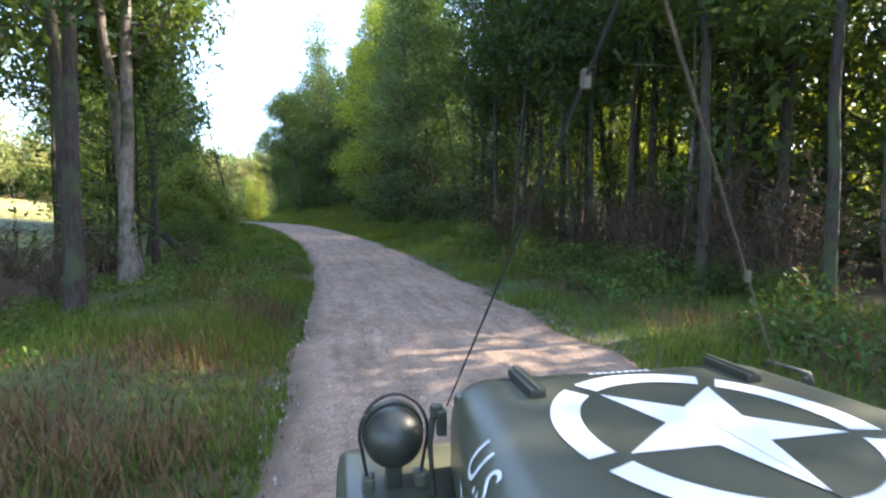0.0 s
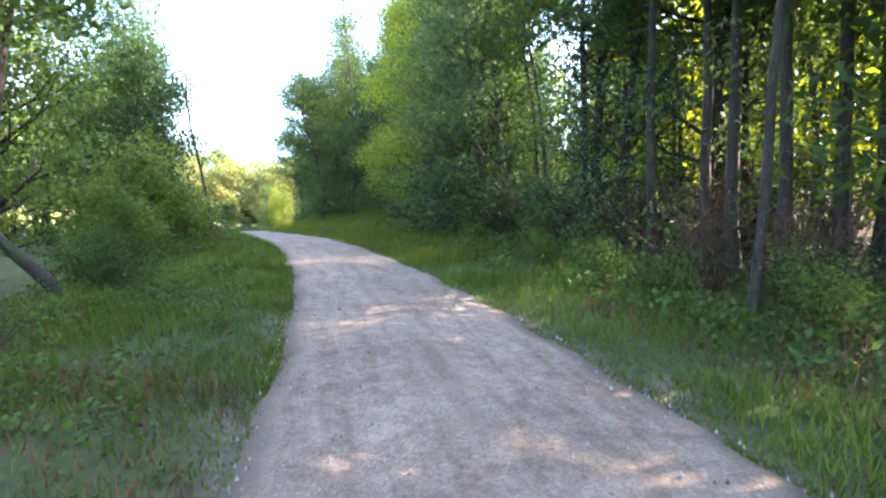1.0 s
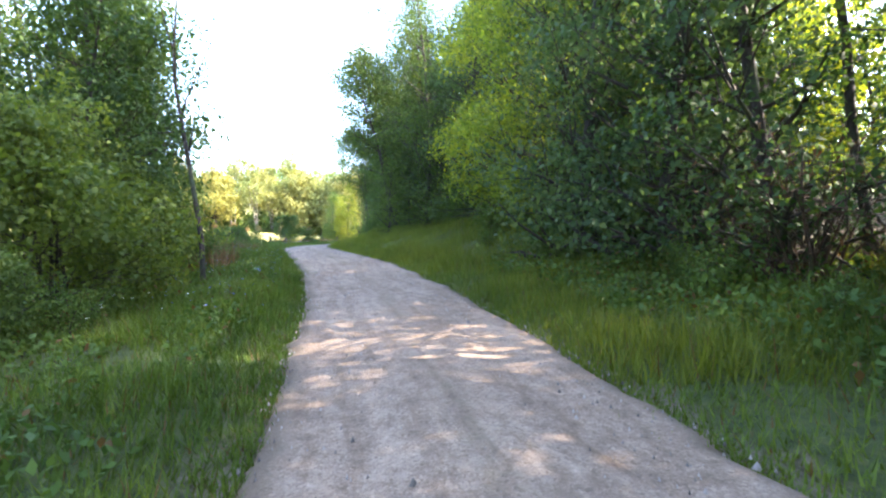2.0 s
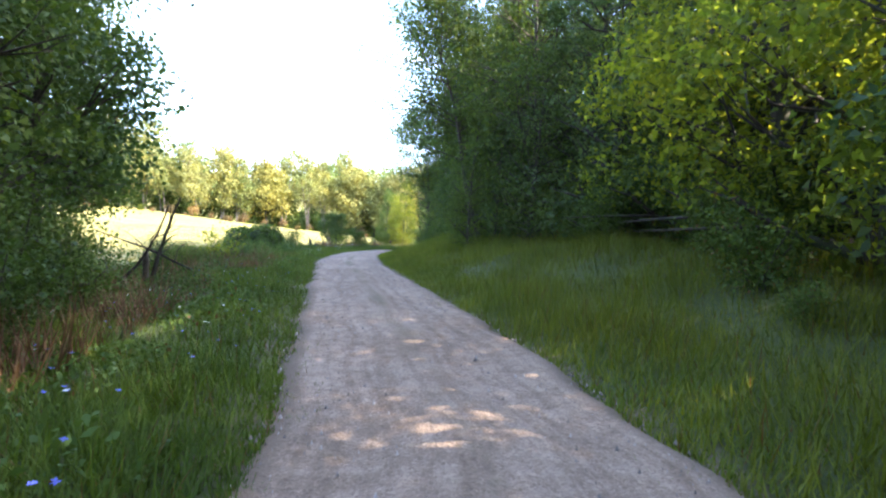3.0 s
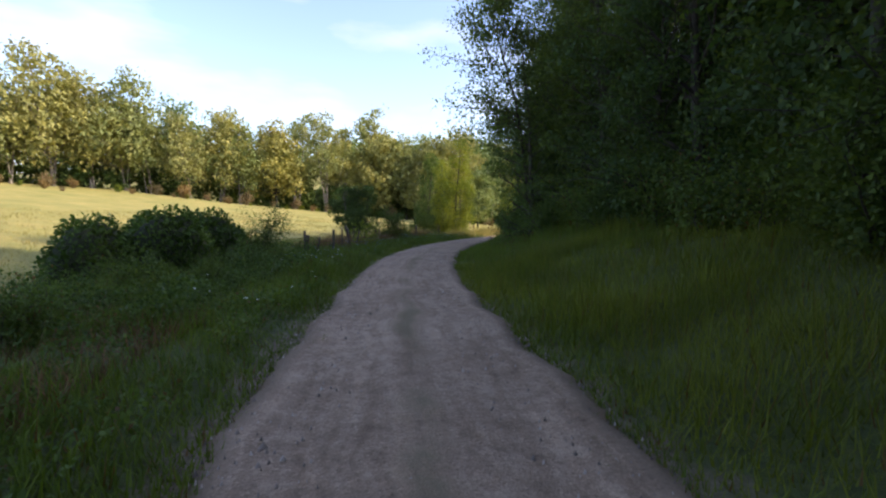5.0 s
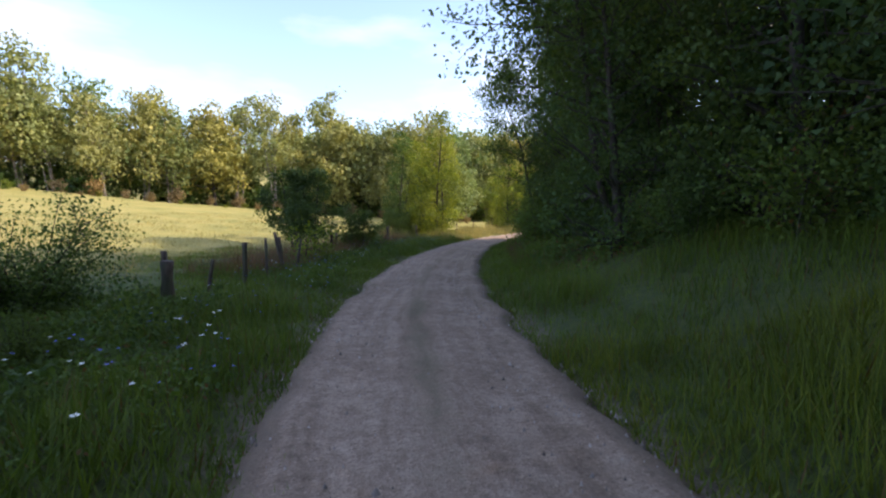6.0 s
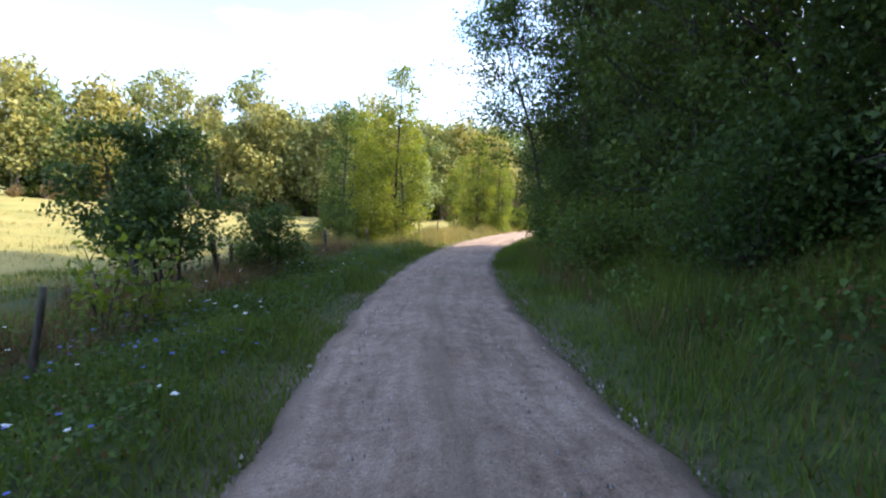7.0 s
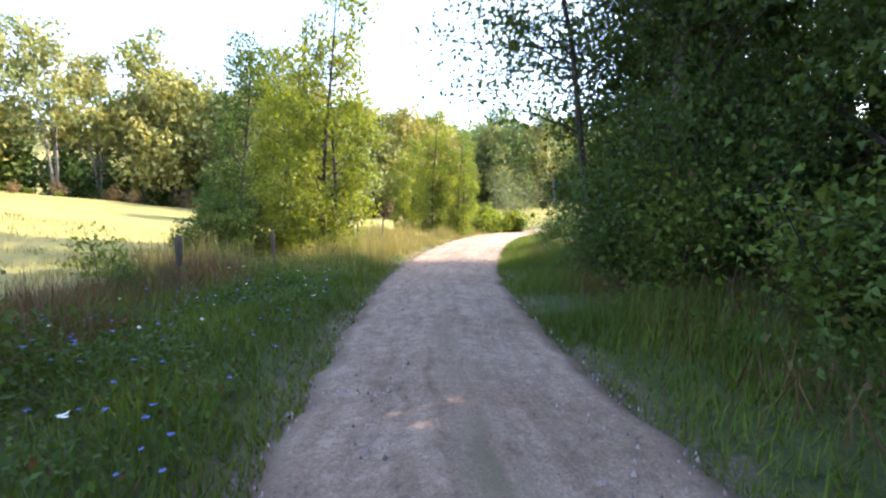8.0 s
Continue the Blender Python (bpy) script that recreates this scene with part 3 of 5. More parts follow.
b = 5 * np.arange(n)[:, None]
pieces = [(v, np.concatenate([b + [0, 1, 4], b + [1, 2, 4], b + [2, 3, 4], b + [3, 0, 4]]))]
tagged(part_mesh("loose_stones", mesh_of("loose_stones", *joined(pieces)), STONE), "small pale stones scattered along the gravel lane", "stones", kind="stuff")


# ---------------------------------------------------------------- grasses and weeds
def blades(seed, n, y_range, offset, side, height, width, bend=0.45, dense_near=1.6, cover=0.32):
    """Bent blades on the strip offset metres beyond the lane's border."""
    rng = np.random.default_rng(seed)
    y = rng.uniform(*y_range, n)
    o = offset[0] + (offset[1] - offset[0]) * rng.uniform(0, 1, n) ** dense_near
    c = np.interp(y, YS, COS)
    x = np.where(side < 0, np.interp(y, YS, XL) - o / c, np.interp(y, YS, XR) + o / c)
    clump = np.array([noise.noise((a * 0.6, b * 0.6, seed)) for a, b in zip(x, y)])
    ok = rng.uniform(-0.55, 0.5, n) < clump + cover
    x, y, clump, o = x[ok], y[ok], clump[ok], o[ok]
    n = len(x)
    z = land(x, y) - 0.02 + 0.075 * (1 - step(0.02, 0.5, np.maximum(o, 0)))
    h = height * rng.uniform(0.45, 1.2, n) * (0.5 + 1.5 * np.clip(clump + 0.25, 0, 1)) * np.clip(0.35 + o * 0.8, 0.35, 1)
    w = width * rng.uniform(0.6, 1.3, n)
    th = rng.uniform(0, 2 * np.pi, n)
    d = np.stack([np.cos(th), np.sin(th), 0 * th], -1)
    s = np.stack([-np.sin(th), np.cos(th), 0 * th], -1)
    lean = bend * rng.uniform(0.2, 1.3, n)
    p = np.stack([x, y, z], -1)
    up = np.array([0, 0, 1.0])
    t = p + up * (h * (1 - 0.25 * lean))[:, None] + d * (h * lean)[:, None]
    hw = (s.T * w / 2).T
    v = np.stack([p - hw, p + hw, t], 1).reshape(-1, 3)
    return v, np.arange(3 * n).reshape(-1, 3)


def stuff(name, pieces, material, label, category="grass"):
    return tagged(part_mesh(name, mesh_of(name, *joined(pieces)), material), label, category, kind="stuff")


stuff("verge_grass", [
    blades(11, 80000, (-2, 28), (-0.05, 4.0), -1, 0.26, 0.014, bend=0.75),
    blades(12, 125000, (20, 76), (-0.05, 4.6), -1, 0.3, 0.014, bend=0.75, dense_near=1.25),
    blades(13, 60000, (-2, 30), (-0.05, 4.2), 1, 0.26, 0.014, bend=0.75),
    blades(14, 70000, (50, 84), (-0.05, 5.6), 1, 0.38, 0.013, bend=0.65, dense_near=1.1),
    blades(19, 26000, (16, 78), (-0.12, 1.5), -1, 0.24, 0.016, bend=0.8, dense_near=1.2),
    blades(20, 26000, (16, 84), (-0.12, 1.5), 1, 0.24, 0.016, bend=0.8, dense_near=1.2),
    blades(24, 30000, (46, 66), (3.8, 9.5), -1, 0.14, 0.018, bend=0.85, dense_near=1.2),
    blades(15, 16000, (76, 96), (-0.05, 3.0), 1, 0.3, 0.025),
    blades(16, 26000, (30, 66), (-1.5, -1.1), -1, 0.17, 0.014, bend=0.9, dense_near=1.0),
    blades(17, 22000, (-3, 84), (-0.42, 0.12), -1, 0.22, 0.014, bend=0.9, dense_near=1.0),
    blades(18, 22000, (-3, 84), (-0.42, 0.12), 1, 0.22, 0.014, bend=0.9, dense_near=1.0),
], GRASS, "thick green grass on both verges of the lane")
stuff("bank_grass", [
    blades(25, 105000, (20, 53), (-0.05, 6.4), 1, 0.4, 0.014, bend=0.65, dense_near=1.1, cover=0.75),
], GRASS_BANK, "long yellowish green grass on the bank below the wood")
stuff("dry_grass", [
    blades(21, 30000, (73, 100), (0.3, 6.0), -1, 0.55, 0.02, dense_near=1.0),
    blades(22, 40000, (34, 84), (6.0, 26.0), -1, 0.18, 0.025, dense_near=1.3),
    blades(23, 12000, (78, 100), (-0.05, 2.5), -1, 0.3, 0.022),
], GRASS_DRY, "tall sun-bleached dry meadow grass")
stuff("withered_weeds", [
    blades(31, 12000, (57, 73), (2.2, 4.8), -1, 0.62, 0.013, bend=0.7, dense_near=1.0),
    blades(32, 15000, (-2, 12), (0.1, 2.3), -1, 0.28, 0.015, bend=0.8, dense_near=1.0),
    blades(35, 6500, (26, 41), (1.8, 4.6), -1, 0.5, 0.02, bend=0.7),
    blades(33, 4000, (-4, 16), (1.0, 3.0), 1, 0.3, 0.022, bend=0.8),
    blades(36, 7000, (58, 80), (0.9, 4.2), 1, 0.4, 0.02, bend=0.8, dense_near=1.0),
    blades(34, 4000, (36, 44), (1.2, 3.8), -1, 0.35, 0.02, bend=0.8),
], WEED_RUST, "withered reddish brown weeds among the grass", "weeds")


def low_leaves(seed, n, y_range, offset, side, height, size):
    rng = np.random.default_rng(seed)
    y = rng.uniform(*y_range, n)
    o = rng.uniform(*offset, n)
    c = np.interp(y, YS, COS)
    x = np.where(side < 0, np.interp(y, YS, XL) - o / c, np.interp(y, YS, XR) + o / c)
    k = np.array([noise.noise((a * 0.8, b * 0.8, seed)) for a, b in zip(x, y)])
    ok = k > -0.15
    x, y, k = x[ok], y[ok], k[ok]
    z = land(x, y) + height * rng.uniform(0.05, 1, len(x)) * (0.35 + 1.3 * np.clip(k, 0, 0.7))
    return leaf_quads(rng, np.stack([x, y, z], -1), size * 1.1, up=0.6, slim=0.62)


stuff("low_weeds", [
    low_leaves(41, 44000, (-5, 28), (1.2, 5.0), 1, 0.8, 0.075),
    low_leaves(42, 9000, (-4, 7), (2.4, 4.8), -1, 0.3, 0.06),
    low_leaves(46, 20000, (7, 26), (0.6, 4.5), -1, 0.38, 0.065),
    low_leaves(43, 56000, (24, 52), (0.4, 4.8), -1, 0.4, 0.05),
    low_leaves(47, 9000, (46, 60), (0.6, 2.6), -1, 0.25, 0.045),
    low_leaves(48, 30000, (56, 76), (0.4, 4.0), -1, 0.4, 0.045),
    low_leaves(45, 26000, (57, 84), (1.2, 5.0), 1, 0.6, 0.07),
], LEAF_BRAMBLE, "low nettles and brambles covering the verges", "weeds")

stuff("herb_bed", [
    low_leaves(49, 32000, (43, 53.5), (1.4, 5.2), -1, 0.75, 0.055),
    low_leaves(50, 24000, (31, 43), (1.6, 5.0), -1, 0.6, 0.055),
    low_leaves(55, 8000, (58.5, 74), (0.8, 2.2), -1, 0.4, 0.05),
], LEAF_SHRUB, "dark knee-high herbs crowding the verge", "weeds")


STALKS = []


def flower_heads(seed, n, y_range, offset, height, size, petals):
    rng = np.random.default_rng(seed)
    pieces = []
    for _ in range(n):
        y = rng.uniform(*y_range)
        o = rng.uniform(*offset)
        x = np.interp(y, YS, XL) - o
        z = land_z(x, y) + height * rng.uniform(0.5, 1.0)
        STALKS.append((x, y, z))
        r = size * rng.uniform(0.6, 1.2)
        for k in range(petals):
            th = k * 2 * math.pi / petals + rng.uniform(0, 0.4)
            d = np.array([math.cos(th), math.sin(th), 0.25 + 0.2 * rng.normal()])
            s = np.array([-math.sin(th), math.cos(th), 0]) * r * 0.32
            c = np.array([x, y, z])
            pieces.append((np.array([c, c + d * r * 0.6 - s, c + d * r, c + d * r * 0.6 + s]), np.array([[0, 1, 2, 3]])))
    return joined(pieces)


stuff("blue_wildflowers", [flower_heads(51, 170, (21, 34), (0.4, 2.4), 0.45, 0.019, 8), flower_heads(52, 420, (50, 72), (0.3, 2.6), 0.45, 0.019, 8)], BLUE, "scattered blue chicory flowers in the verge", "flowers")
stuff("white_wildflowers", [flower_heads(53, 50, (20, 40), (0.9, 3.0), 0.45, 0.022, 9), flower_heads(54, 90, (44, 72), (0.4, 2.8), 0.45, 0.027, 9)], WHITE, "flat white umbel flowers standing in the verge", "flowers")

pieces = []
for x, y, z in STALKS:
    pieces.append(tube([(x + 0.02, y, land_z(x, y) - 0.03), (x + 0.008, y + 0.01, (z + land_z(x, y)) / 2), (x, y, z)], [0.003, 0.0025, 0.002], 3))
stuff("flower_stalks", pieces, GRASS, "thin green flower stalks in the verge", "flowers")

# ---------------------------------------------------------------- trees
rng = np.random.default_rng(77)
NAMES_T, NAMES_S = ("trunk", "crown"), ("branchwork", "foliage")
first = {}


def grow(kind, x, y, turn=None, scale=1.0, tilt=(0, 0)):
    """Sets one plant of a kind on the ground; the first is built, the rest are copies of it."""
    name, make, names, bark, leaf, label, category, group = KINDS[kind]
    m = pose(x, y, land_z(x, y) - 0.03, tilt[0], tilt[1], rng.uniform(0, 360) if turn is None else turn)
    if kind not in first:
        ob = plant(name, make(), names, bark, leaf, label, category, group)
        ob.matrix_basis = m
        first[kind] = ob
    else:
        ob = copy_thing(first[kind], m)
    ob.scale = (scale, scale, scale)
    return ob


WOODS, EDGE_G, LINE_G = "trees of the wood", "trees at the wood's edge", "trees of the far treeline"
KINDS = {
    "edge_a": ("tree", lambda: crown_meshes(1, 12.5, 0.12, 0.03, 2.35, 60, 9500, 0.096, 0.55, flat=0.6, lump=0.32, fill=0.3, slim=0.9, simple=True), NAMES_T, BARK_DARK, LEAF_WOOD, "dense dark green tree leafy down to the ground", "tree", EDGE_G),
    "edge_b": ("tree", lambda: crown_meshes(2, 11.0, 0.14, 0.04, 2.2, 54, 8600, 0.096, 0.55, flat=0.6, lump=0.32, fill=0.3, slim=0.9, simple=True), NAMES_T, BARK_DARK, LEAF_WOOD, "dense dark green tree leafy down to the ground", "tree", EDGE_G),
    "edge_c": ("tree", lambda: crown_meshes(3, 14.0, 0.13, 0.06, 2.7, 64, 12500, 0.095, 0.6, flat=0.6, lump=0.3, fill=0.3, slim=0.9, simple=True), NAMES_T, BARK_DARK, LEAF_WOOD, "tall leafy dark-trunked tree at the wood's edge", "tree", EDGE_G),
    "edge_p": ("tree", lambda: crown_meshes(33, 11.5, 0.13, 0.04, 2.3, 54, 8600, 0.11, 0.55, flat=0.7, lump=0.32, fill=0.25), NAMES_T, BARK_DARK, LEAF_PALE, "pale bluish green feathery tree at the wood's edge", "tree", EDGE_G),
    "edge_d": ("tree", lambda: crown_meshes(23, 14.0, 0.09, 0.08, 3.3, 64, 12000, 0.095, 0.6, flat=0.55, lump=0.28, fill=0.3, slim=0.9, simple=True), NAMES_T, BARK_DARK, LEAF_WOOD, "large tree whose boughs hang over the lane", "tree", EDGE_G),
    "tall_a": ("tree", lambda: tree_meshes(4, 14.0, 0.085, 0.32, 2.6, 5600, 0.165, 28, slim=0.5, simple=True), NAMES_T, BARK_DARK, LEAF_WOOD, "slender woodland tree with a bare dark trunk", "tree", WOODS),
    "tall_b": ("tree", lambda: tree_meshes(5, 13.0, 0.06, 0.38, 2.2, 4800, 0.165, 24, slim=0.5, simple=True), NAMES_T, BARK_DARK, LEAF_WOOD, "slender woodland tree with a bare dark trunk", "tree", WOODS),
    "tall_c": ("tree", lambda: tree_meshes(6, 15.0, 0.15, 0.33, 3.0, 6000, 0.17, 30, slim=0.5, simple=True, sway=0.01), NAMES_T, BARK_PALE, LEAF_LEFT, "tall tree with a pale straight trunk", "tree", WOODS),
    "deep_a": ("tree", lambda: crown_meshes(24, 13.5, 0.12, 0.12, 2.9, 24, 3800, 0.22, 0.7, flat=0.6, slim=0.75, fill=0.3, simple=True), NAMES_T, BARK_DARK, LEAF_WOOD, "leafy tree deep in the wood", "tree", WOODS),
    "deep_b": ("tree", lambda: tree_meshes(25, 12.0, 0.1, 0.3, 2.6, 1900, 0.28, 15, cluster=0.42, slim=0.7, simple=True), NAMES_T, BARK_DARK, LEAF_WOOD, "dark-trunked tree deep in the wood", "tree", WOODS),
    "lit_a": ("tree", lambda: crown_meshes(26, 12.5, 0.12, 0.15, 3.0, 22, 2300, 0.28, 0.7, flat=0.6, slim=0.75, fill=0.3, simple=True), NAMES_T, BARK_DARK, LEAF_SUN_TINT, "tree deep in the wood with sunlight tinted into its yellow-green leaves", "tree", WOODS),
    "lit_b": ("tree", lambda: crown_meshes(28, 11.5, 0.13, 0.04, 2.4, 60, 17000, 0.09, 0.55, flat=0.7, lump=0.3, slim=0.8, simple=True), NAMES_T, BARK_DARK, LEAF_EDGE_SUN_TINT, "tree at the wood's edge with sunlight tinted into its yellow-green leaves", "tree", EDGE_G),
    "leaning": ("tree", lambda: tree_meshes(31, 8.8, 0.08, 0.34, 3.5, 13000, 0.1, 34, lean=(-0.34, -0.05), slim=0.7, cluster=0.3), NAMES_T, BARK_DARK, LEAF_WOOD, "slender tree leaning far out over the lane", "tree", EDGE_G),
    "brush": ("brushwood", lambda: shrub_meshes(27, 1.8, 1.6, 380, 0.075, 34, 0.2, 0.4, True), NAMES_S, BARK_TWIG, LEAF_BRUSH, "tangle of dead reddish brown brushwood", "brushwood", "brushwood at the wood's foot"),
    "pole_a": ("sapling", lambda: tree_meshes(7, 7.0, 0.045, 0.2, 1.3, 900, 0.15, 16, slim=0.5, simple=True), NAMES_T, BARK_DARK, LEAF_WOOD, "thin young tree crowded among the trunks", "tree", "saplings of the wood"),
    "pole_b": ("sapling", lambda: tree_meshes(8, 5.5, 0.035, 0.15, 1.2, 800, 0.14, 14, lean=(0.12, 0.05), slim=0.5, simple=True), NAMES_T, BARK_PALE, LEAF_WOOD, "thin leaning young tree crowded among the trunks", "tree", "saplings of the wood"),
    "left_a": ("tree", lambda: crown_meshes(9, 11.0, 0.15, 0.2, 2.7, 48, 10500, 0.125, 0.65, flat=0.65, lump=0.31, fill=0.2, slim=0.7), NAMES_T, BARK_DARK, LEAF_LEFT, "broad green roadside tree with low boughs", "tree", "roadside trees"),
    "left_b": ("tree", lambda: crown_meshes(10, 9.0, 0.13, 0.08, 2.4, 48, 10000, 0.12, 0.65, 3, flat=0.65, lump=0.32, fill=0.2, slim=0.7), NAMES_T, BARK_DARK, LEAF_LEFT, "several-stemmed green roadside tree", "tree", "roadside trees"),
    "far_a": ("tree", lambda: crown_meshes(11, 13.0, 0.22, 0.32, 4.6, 46, 6200, 0.34, 0.7, 2, slim=0.8, flat=0.9, lump=0.36, simple=True), NAMES_T, BARK_PALE, LEAF_FAR, "sunlit golden green tree with haze-paled leaves and pale stems beyond the meadow", "tree", LINE_G),
    "far_b": ("tree", lambda: crown_meshes(12, 10.5, 0.18, 0.24, 4.2, 42, 5600, 0.34, 0.62, slim=0.8, flat=0.9, lump=0.36, simple=True), NAMES_T, BARK_DARK, LEAF_FAR, "sunlit rounded tree with haze-paled leaves beyond the meadow", "tree", LINE_G),
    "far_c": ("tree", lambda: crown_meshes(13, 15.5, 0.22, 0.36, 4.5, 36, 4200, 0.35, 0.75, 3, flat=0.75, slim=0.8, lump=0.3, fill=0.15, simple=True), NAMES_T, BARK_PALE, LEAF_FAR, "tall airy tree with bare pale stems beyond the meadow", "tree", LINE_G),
    "gold": ("tree", lambda: crown_meshes(14, 7.9, 0.1, 0.06, 1.6, 60, 14000, 0.11, 1.05, 2, flat=0.8, lump=0.36, sway=0.012, slim=0.7), NAMES_T, BARK_DARK, LEAF_GOLD, "slim sunlit yellow-green tree beside the lane", "tree", "trees along the lane"),
    "rust": ("shrub", lambda: shrub_meshes(15, 2.6, 1.8, 850, 0.28, 7, 0.3, 0.7, True), NAMES_S, BARK_PALE, LEAF_RUST, "reddish brown scrub at the treeline's foot", "shrub", "brown scrub"),
    "scrub": ("shrub", lambda: shrub_meshes(34, 3.4, 2.3, 900, 0.3, 7, 0.34, 0.75, True), NAMES_S, BARK_DARK, LEAF_SHRUB, "dark leafy scrub inside the far treeline", "shrub", "scrub of the treeline"),
    "bush_a": ("shrub", lambda: shrub_meshes(16, 2.7, 1.7, 8000, 0.062, 11, 0.24, 0.85, True), NAMES_S, BARK_DARK, LEAF_SHRUB, "rounded dense green bush", "shrub", "bushes"),
    "bush_b": ("shrub", lambda: shrub_meshes(17, 2.0, 1.4, 5600, 0.058, 9, 0.2, 0.85, True), NAMES_S, BARK_DARK, LEAF_SHRUB, "rounded dense green bush", "shrub", "bushes"),
    "under": ("shrub", lambda: shrub_meshes(18, 1.7, 1.2, 3000, 0.062, 7, 0.2, 0.85, True), NAMES_S, BARK_DARK, LEAF_BRAMBLE, "tangled bramble thicket under the trees", "shrub", "undergrowth"),
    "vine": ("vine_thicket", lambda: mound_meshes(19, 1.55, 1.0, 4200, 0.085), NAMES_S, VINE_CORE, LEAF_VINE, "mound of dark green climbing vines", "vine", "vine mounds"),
    "willow": ("willow_bush", lambda: shrub_meshes(20, 5.0, 3.0, 3600, 0.2, 16, 0.5, 0.3), NAMES_S, BARK_PALE, LEAF_WILLOW, "rounded pale grey-green willow", "shrub"  , ""),
    "edge_f": ("tree", lambda: crown_meshes(41, 12.0, 0.12, 0.03, 2.2, 70, 26000, 0.075, 0.55, flat=0.55, lump=0.3, fill=0.3, slim=0.9, simple=True), NAMES_T, BARK_DARK, LEAF_WOOD, "dense dark tree with fine leaves close to the lane", "tree", EDGE_G),
    "bole": ("tree", lambda: tree_meshes(42, 14.0, 0.105, 0.38, 2.7, 5800, 0.15, 26, slim=0.55, simple=True, sway=0.02), NAMES_T, BARK_DARK, LEAF_WOOD, "straight dark-trunked tree in the airy wood", "tree", WOODS),
    "stout": ("tree", lambda: tree_meshes(35, 13.5, 0.115, 0.36, 2.8, 4600, 0.15, 28, slim=0.6, sway=0.02), NAMES_T, BARK_DARK, LEAF_LEFT, "old tree with a straight dark trunk in the copse", "tree", WOODS),
    "canopy": ("tree", lambda: crown_meshes(36, 9.5, 0.12, 0.25, 2.7, 80, 22000, 0.105, 0.62, 2, flat=0.6, lump=0.34, fill=0.25, slim=0.8), NAMES_T, BARK_DARK, LEAF_WOOD, "tree, leaf colour darkened for shade, whose crown overhangs the meadow's border", "tree", "roadside trees"),
    "thicket": ("thicket", lambda: crown_meshes(37, 3.7, 0.06, 0.22, 2.0, 60, 14000, 0.09, 0.5, 5, sway=0.02, flat=0.8, lump=0.3, fill=0.2, slim=0.7), NAMES_T, BARK_DARK, LEAF_LEFT, "broad rounded thicket of fresh green bushes", "shrub", "roadside bushes"),
    "round_dark": ("tree", lambda: crown_meshes(38, 7.2, 0.12, 0.06, 1.9, 54, 12000, 0.115, 0.6, 2, flat=0.85, lump=0.34, slim=0.7), NAMES_T, BARK_DARK, LEAF_SHRUB, "dense dull green tree beside the lane", "tree", "trees along the lane"),
    "fence_tree": ("tree", lambda: crown_meshes(39, 3.4, 0.06, 0.3, 1.25, 56, 15000, 0.08, 0.6, 4, sway=0.012, flat=0.6, lump=0.36, fill=0.3, slim=0.8), NAMES_T, BARK_DARK, LEAF_WOOD, "small dense dark tree with many stems at the fence", "tree", "trees along the lane"),
    "fence_bush": ("shrub", lambda: crown_meshes(40, 2.2, 0.04, 0.06, 1.2, 48, 12000, 0.07, 0.6, 4, sway=0.02, flat=0.75, lump=0.34, slim=0.7), NAMES_S, BARK_DARK, LEAF_SHRUB, "loose dull green bush at the fence", "shrub", "bushes"),
    "row": ("shrub", lambda: shrub_meshes(21, 1.5, 1.1, 1300, 0.165, 7, 0.2, 0.85, True), NAMES_S, BARK_PALE, LEAF_GOLD, "bright yellow-green broad-leaved bush", "shrub", "yellow-green bushes"),
    "sprig": ("sapling", lambda: shrub_meshes(22, 1.3, 0.7, 420, 0.11, 6, 0.13, 0.6), NAMES_S, BARK_DARK, LEAF_GOLD, "small open sapling in the meadow's edge", "sapling", "meadow saplings"),
}


def beside(y, off, side):
    c = float(np.interp(y, YS, COS))
    return float(np.interp(y, YS, XR)) + off / c if side > 0 else float(np.interp(y, YS, XL)) - off / c


def edge_off(y):
    return float(np.interp(y, [-20, 18, 28, 36, 50, 58, 66, 84], [3.4, 3.4, 4.4, 5.6, 5.6, 4.6, 3.6, 3.2])) + 0.7 * math.sin(y * 0.55) * math.sin(y * 0.21 + 1)


def sun_gap(x, y):
    """An added gap in the wood, in line with the sun, to light its edge."""
    return -2.5 < x < 12 and abs(y - 35.5 - 0.33 * (x + 4)) < 5.0


# the wood to the right: airy and thin-stemmed at first, then a closed dark wall
for y in np.arange(-9, 24, 1.3):
    grow(["tall_a", "tall_b", "tall_b", "edge_p" if y > 18 else "tall_a"][int(rng.integers(4))], beside(y, edge_off(y) + rng.uniform(-0.3, 1.2), 1), y, scale=rng.uniform(0.85, 1.1))
for row, gap in ((2.8, 1.7), (5.2, 2.0)):
    for y in np.arange(-9, 24, gap):
        yy = y + rng.uniform(-0.6, 0.6)
        grow(["tall_b", "deep_b", "pole_a", "pole_b"][int(rng.integers(4))], beside(yy, edge_off(yy) + row + rng.uniform(-1, 1), 1), yy, scale=rng.uniform(0.8, 1.15))
for row, gap in ((15.5, 4.0), (24.0, 4.2)):
    for y in np.arange(-10, 37, gap):
        yy = y + rng.uniform(-0.8, 0.8)
        x = beside(yy, edge_off(yy) + row + rng.uniform(-1.2, 1.2), 1)
        if not sun_gap(x, yy):
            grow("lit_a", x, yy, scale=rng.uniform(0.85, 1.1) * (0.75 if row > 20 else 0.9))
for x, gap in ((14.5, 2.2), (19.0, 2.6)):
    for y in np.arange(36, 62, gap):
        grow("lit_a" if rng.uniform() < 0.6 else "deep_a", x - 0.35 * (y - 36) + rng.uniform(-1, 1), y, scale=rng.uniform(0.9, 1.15))
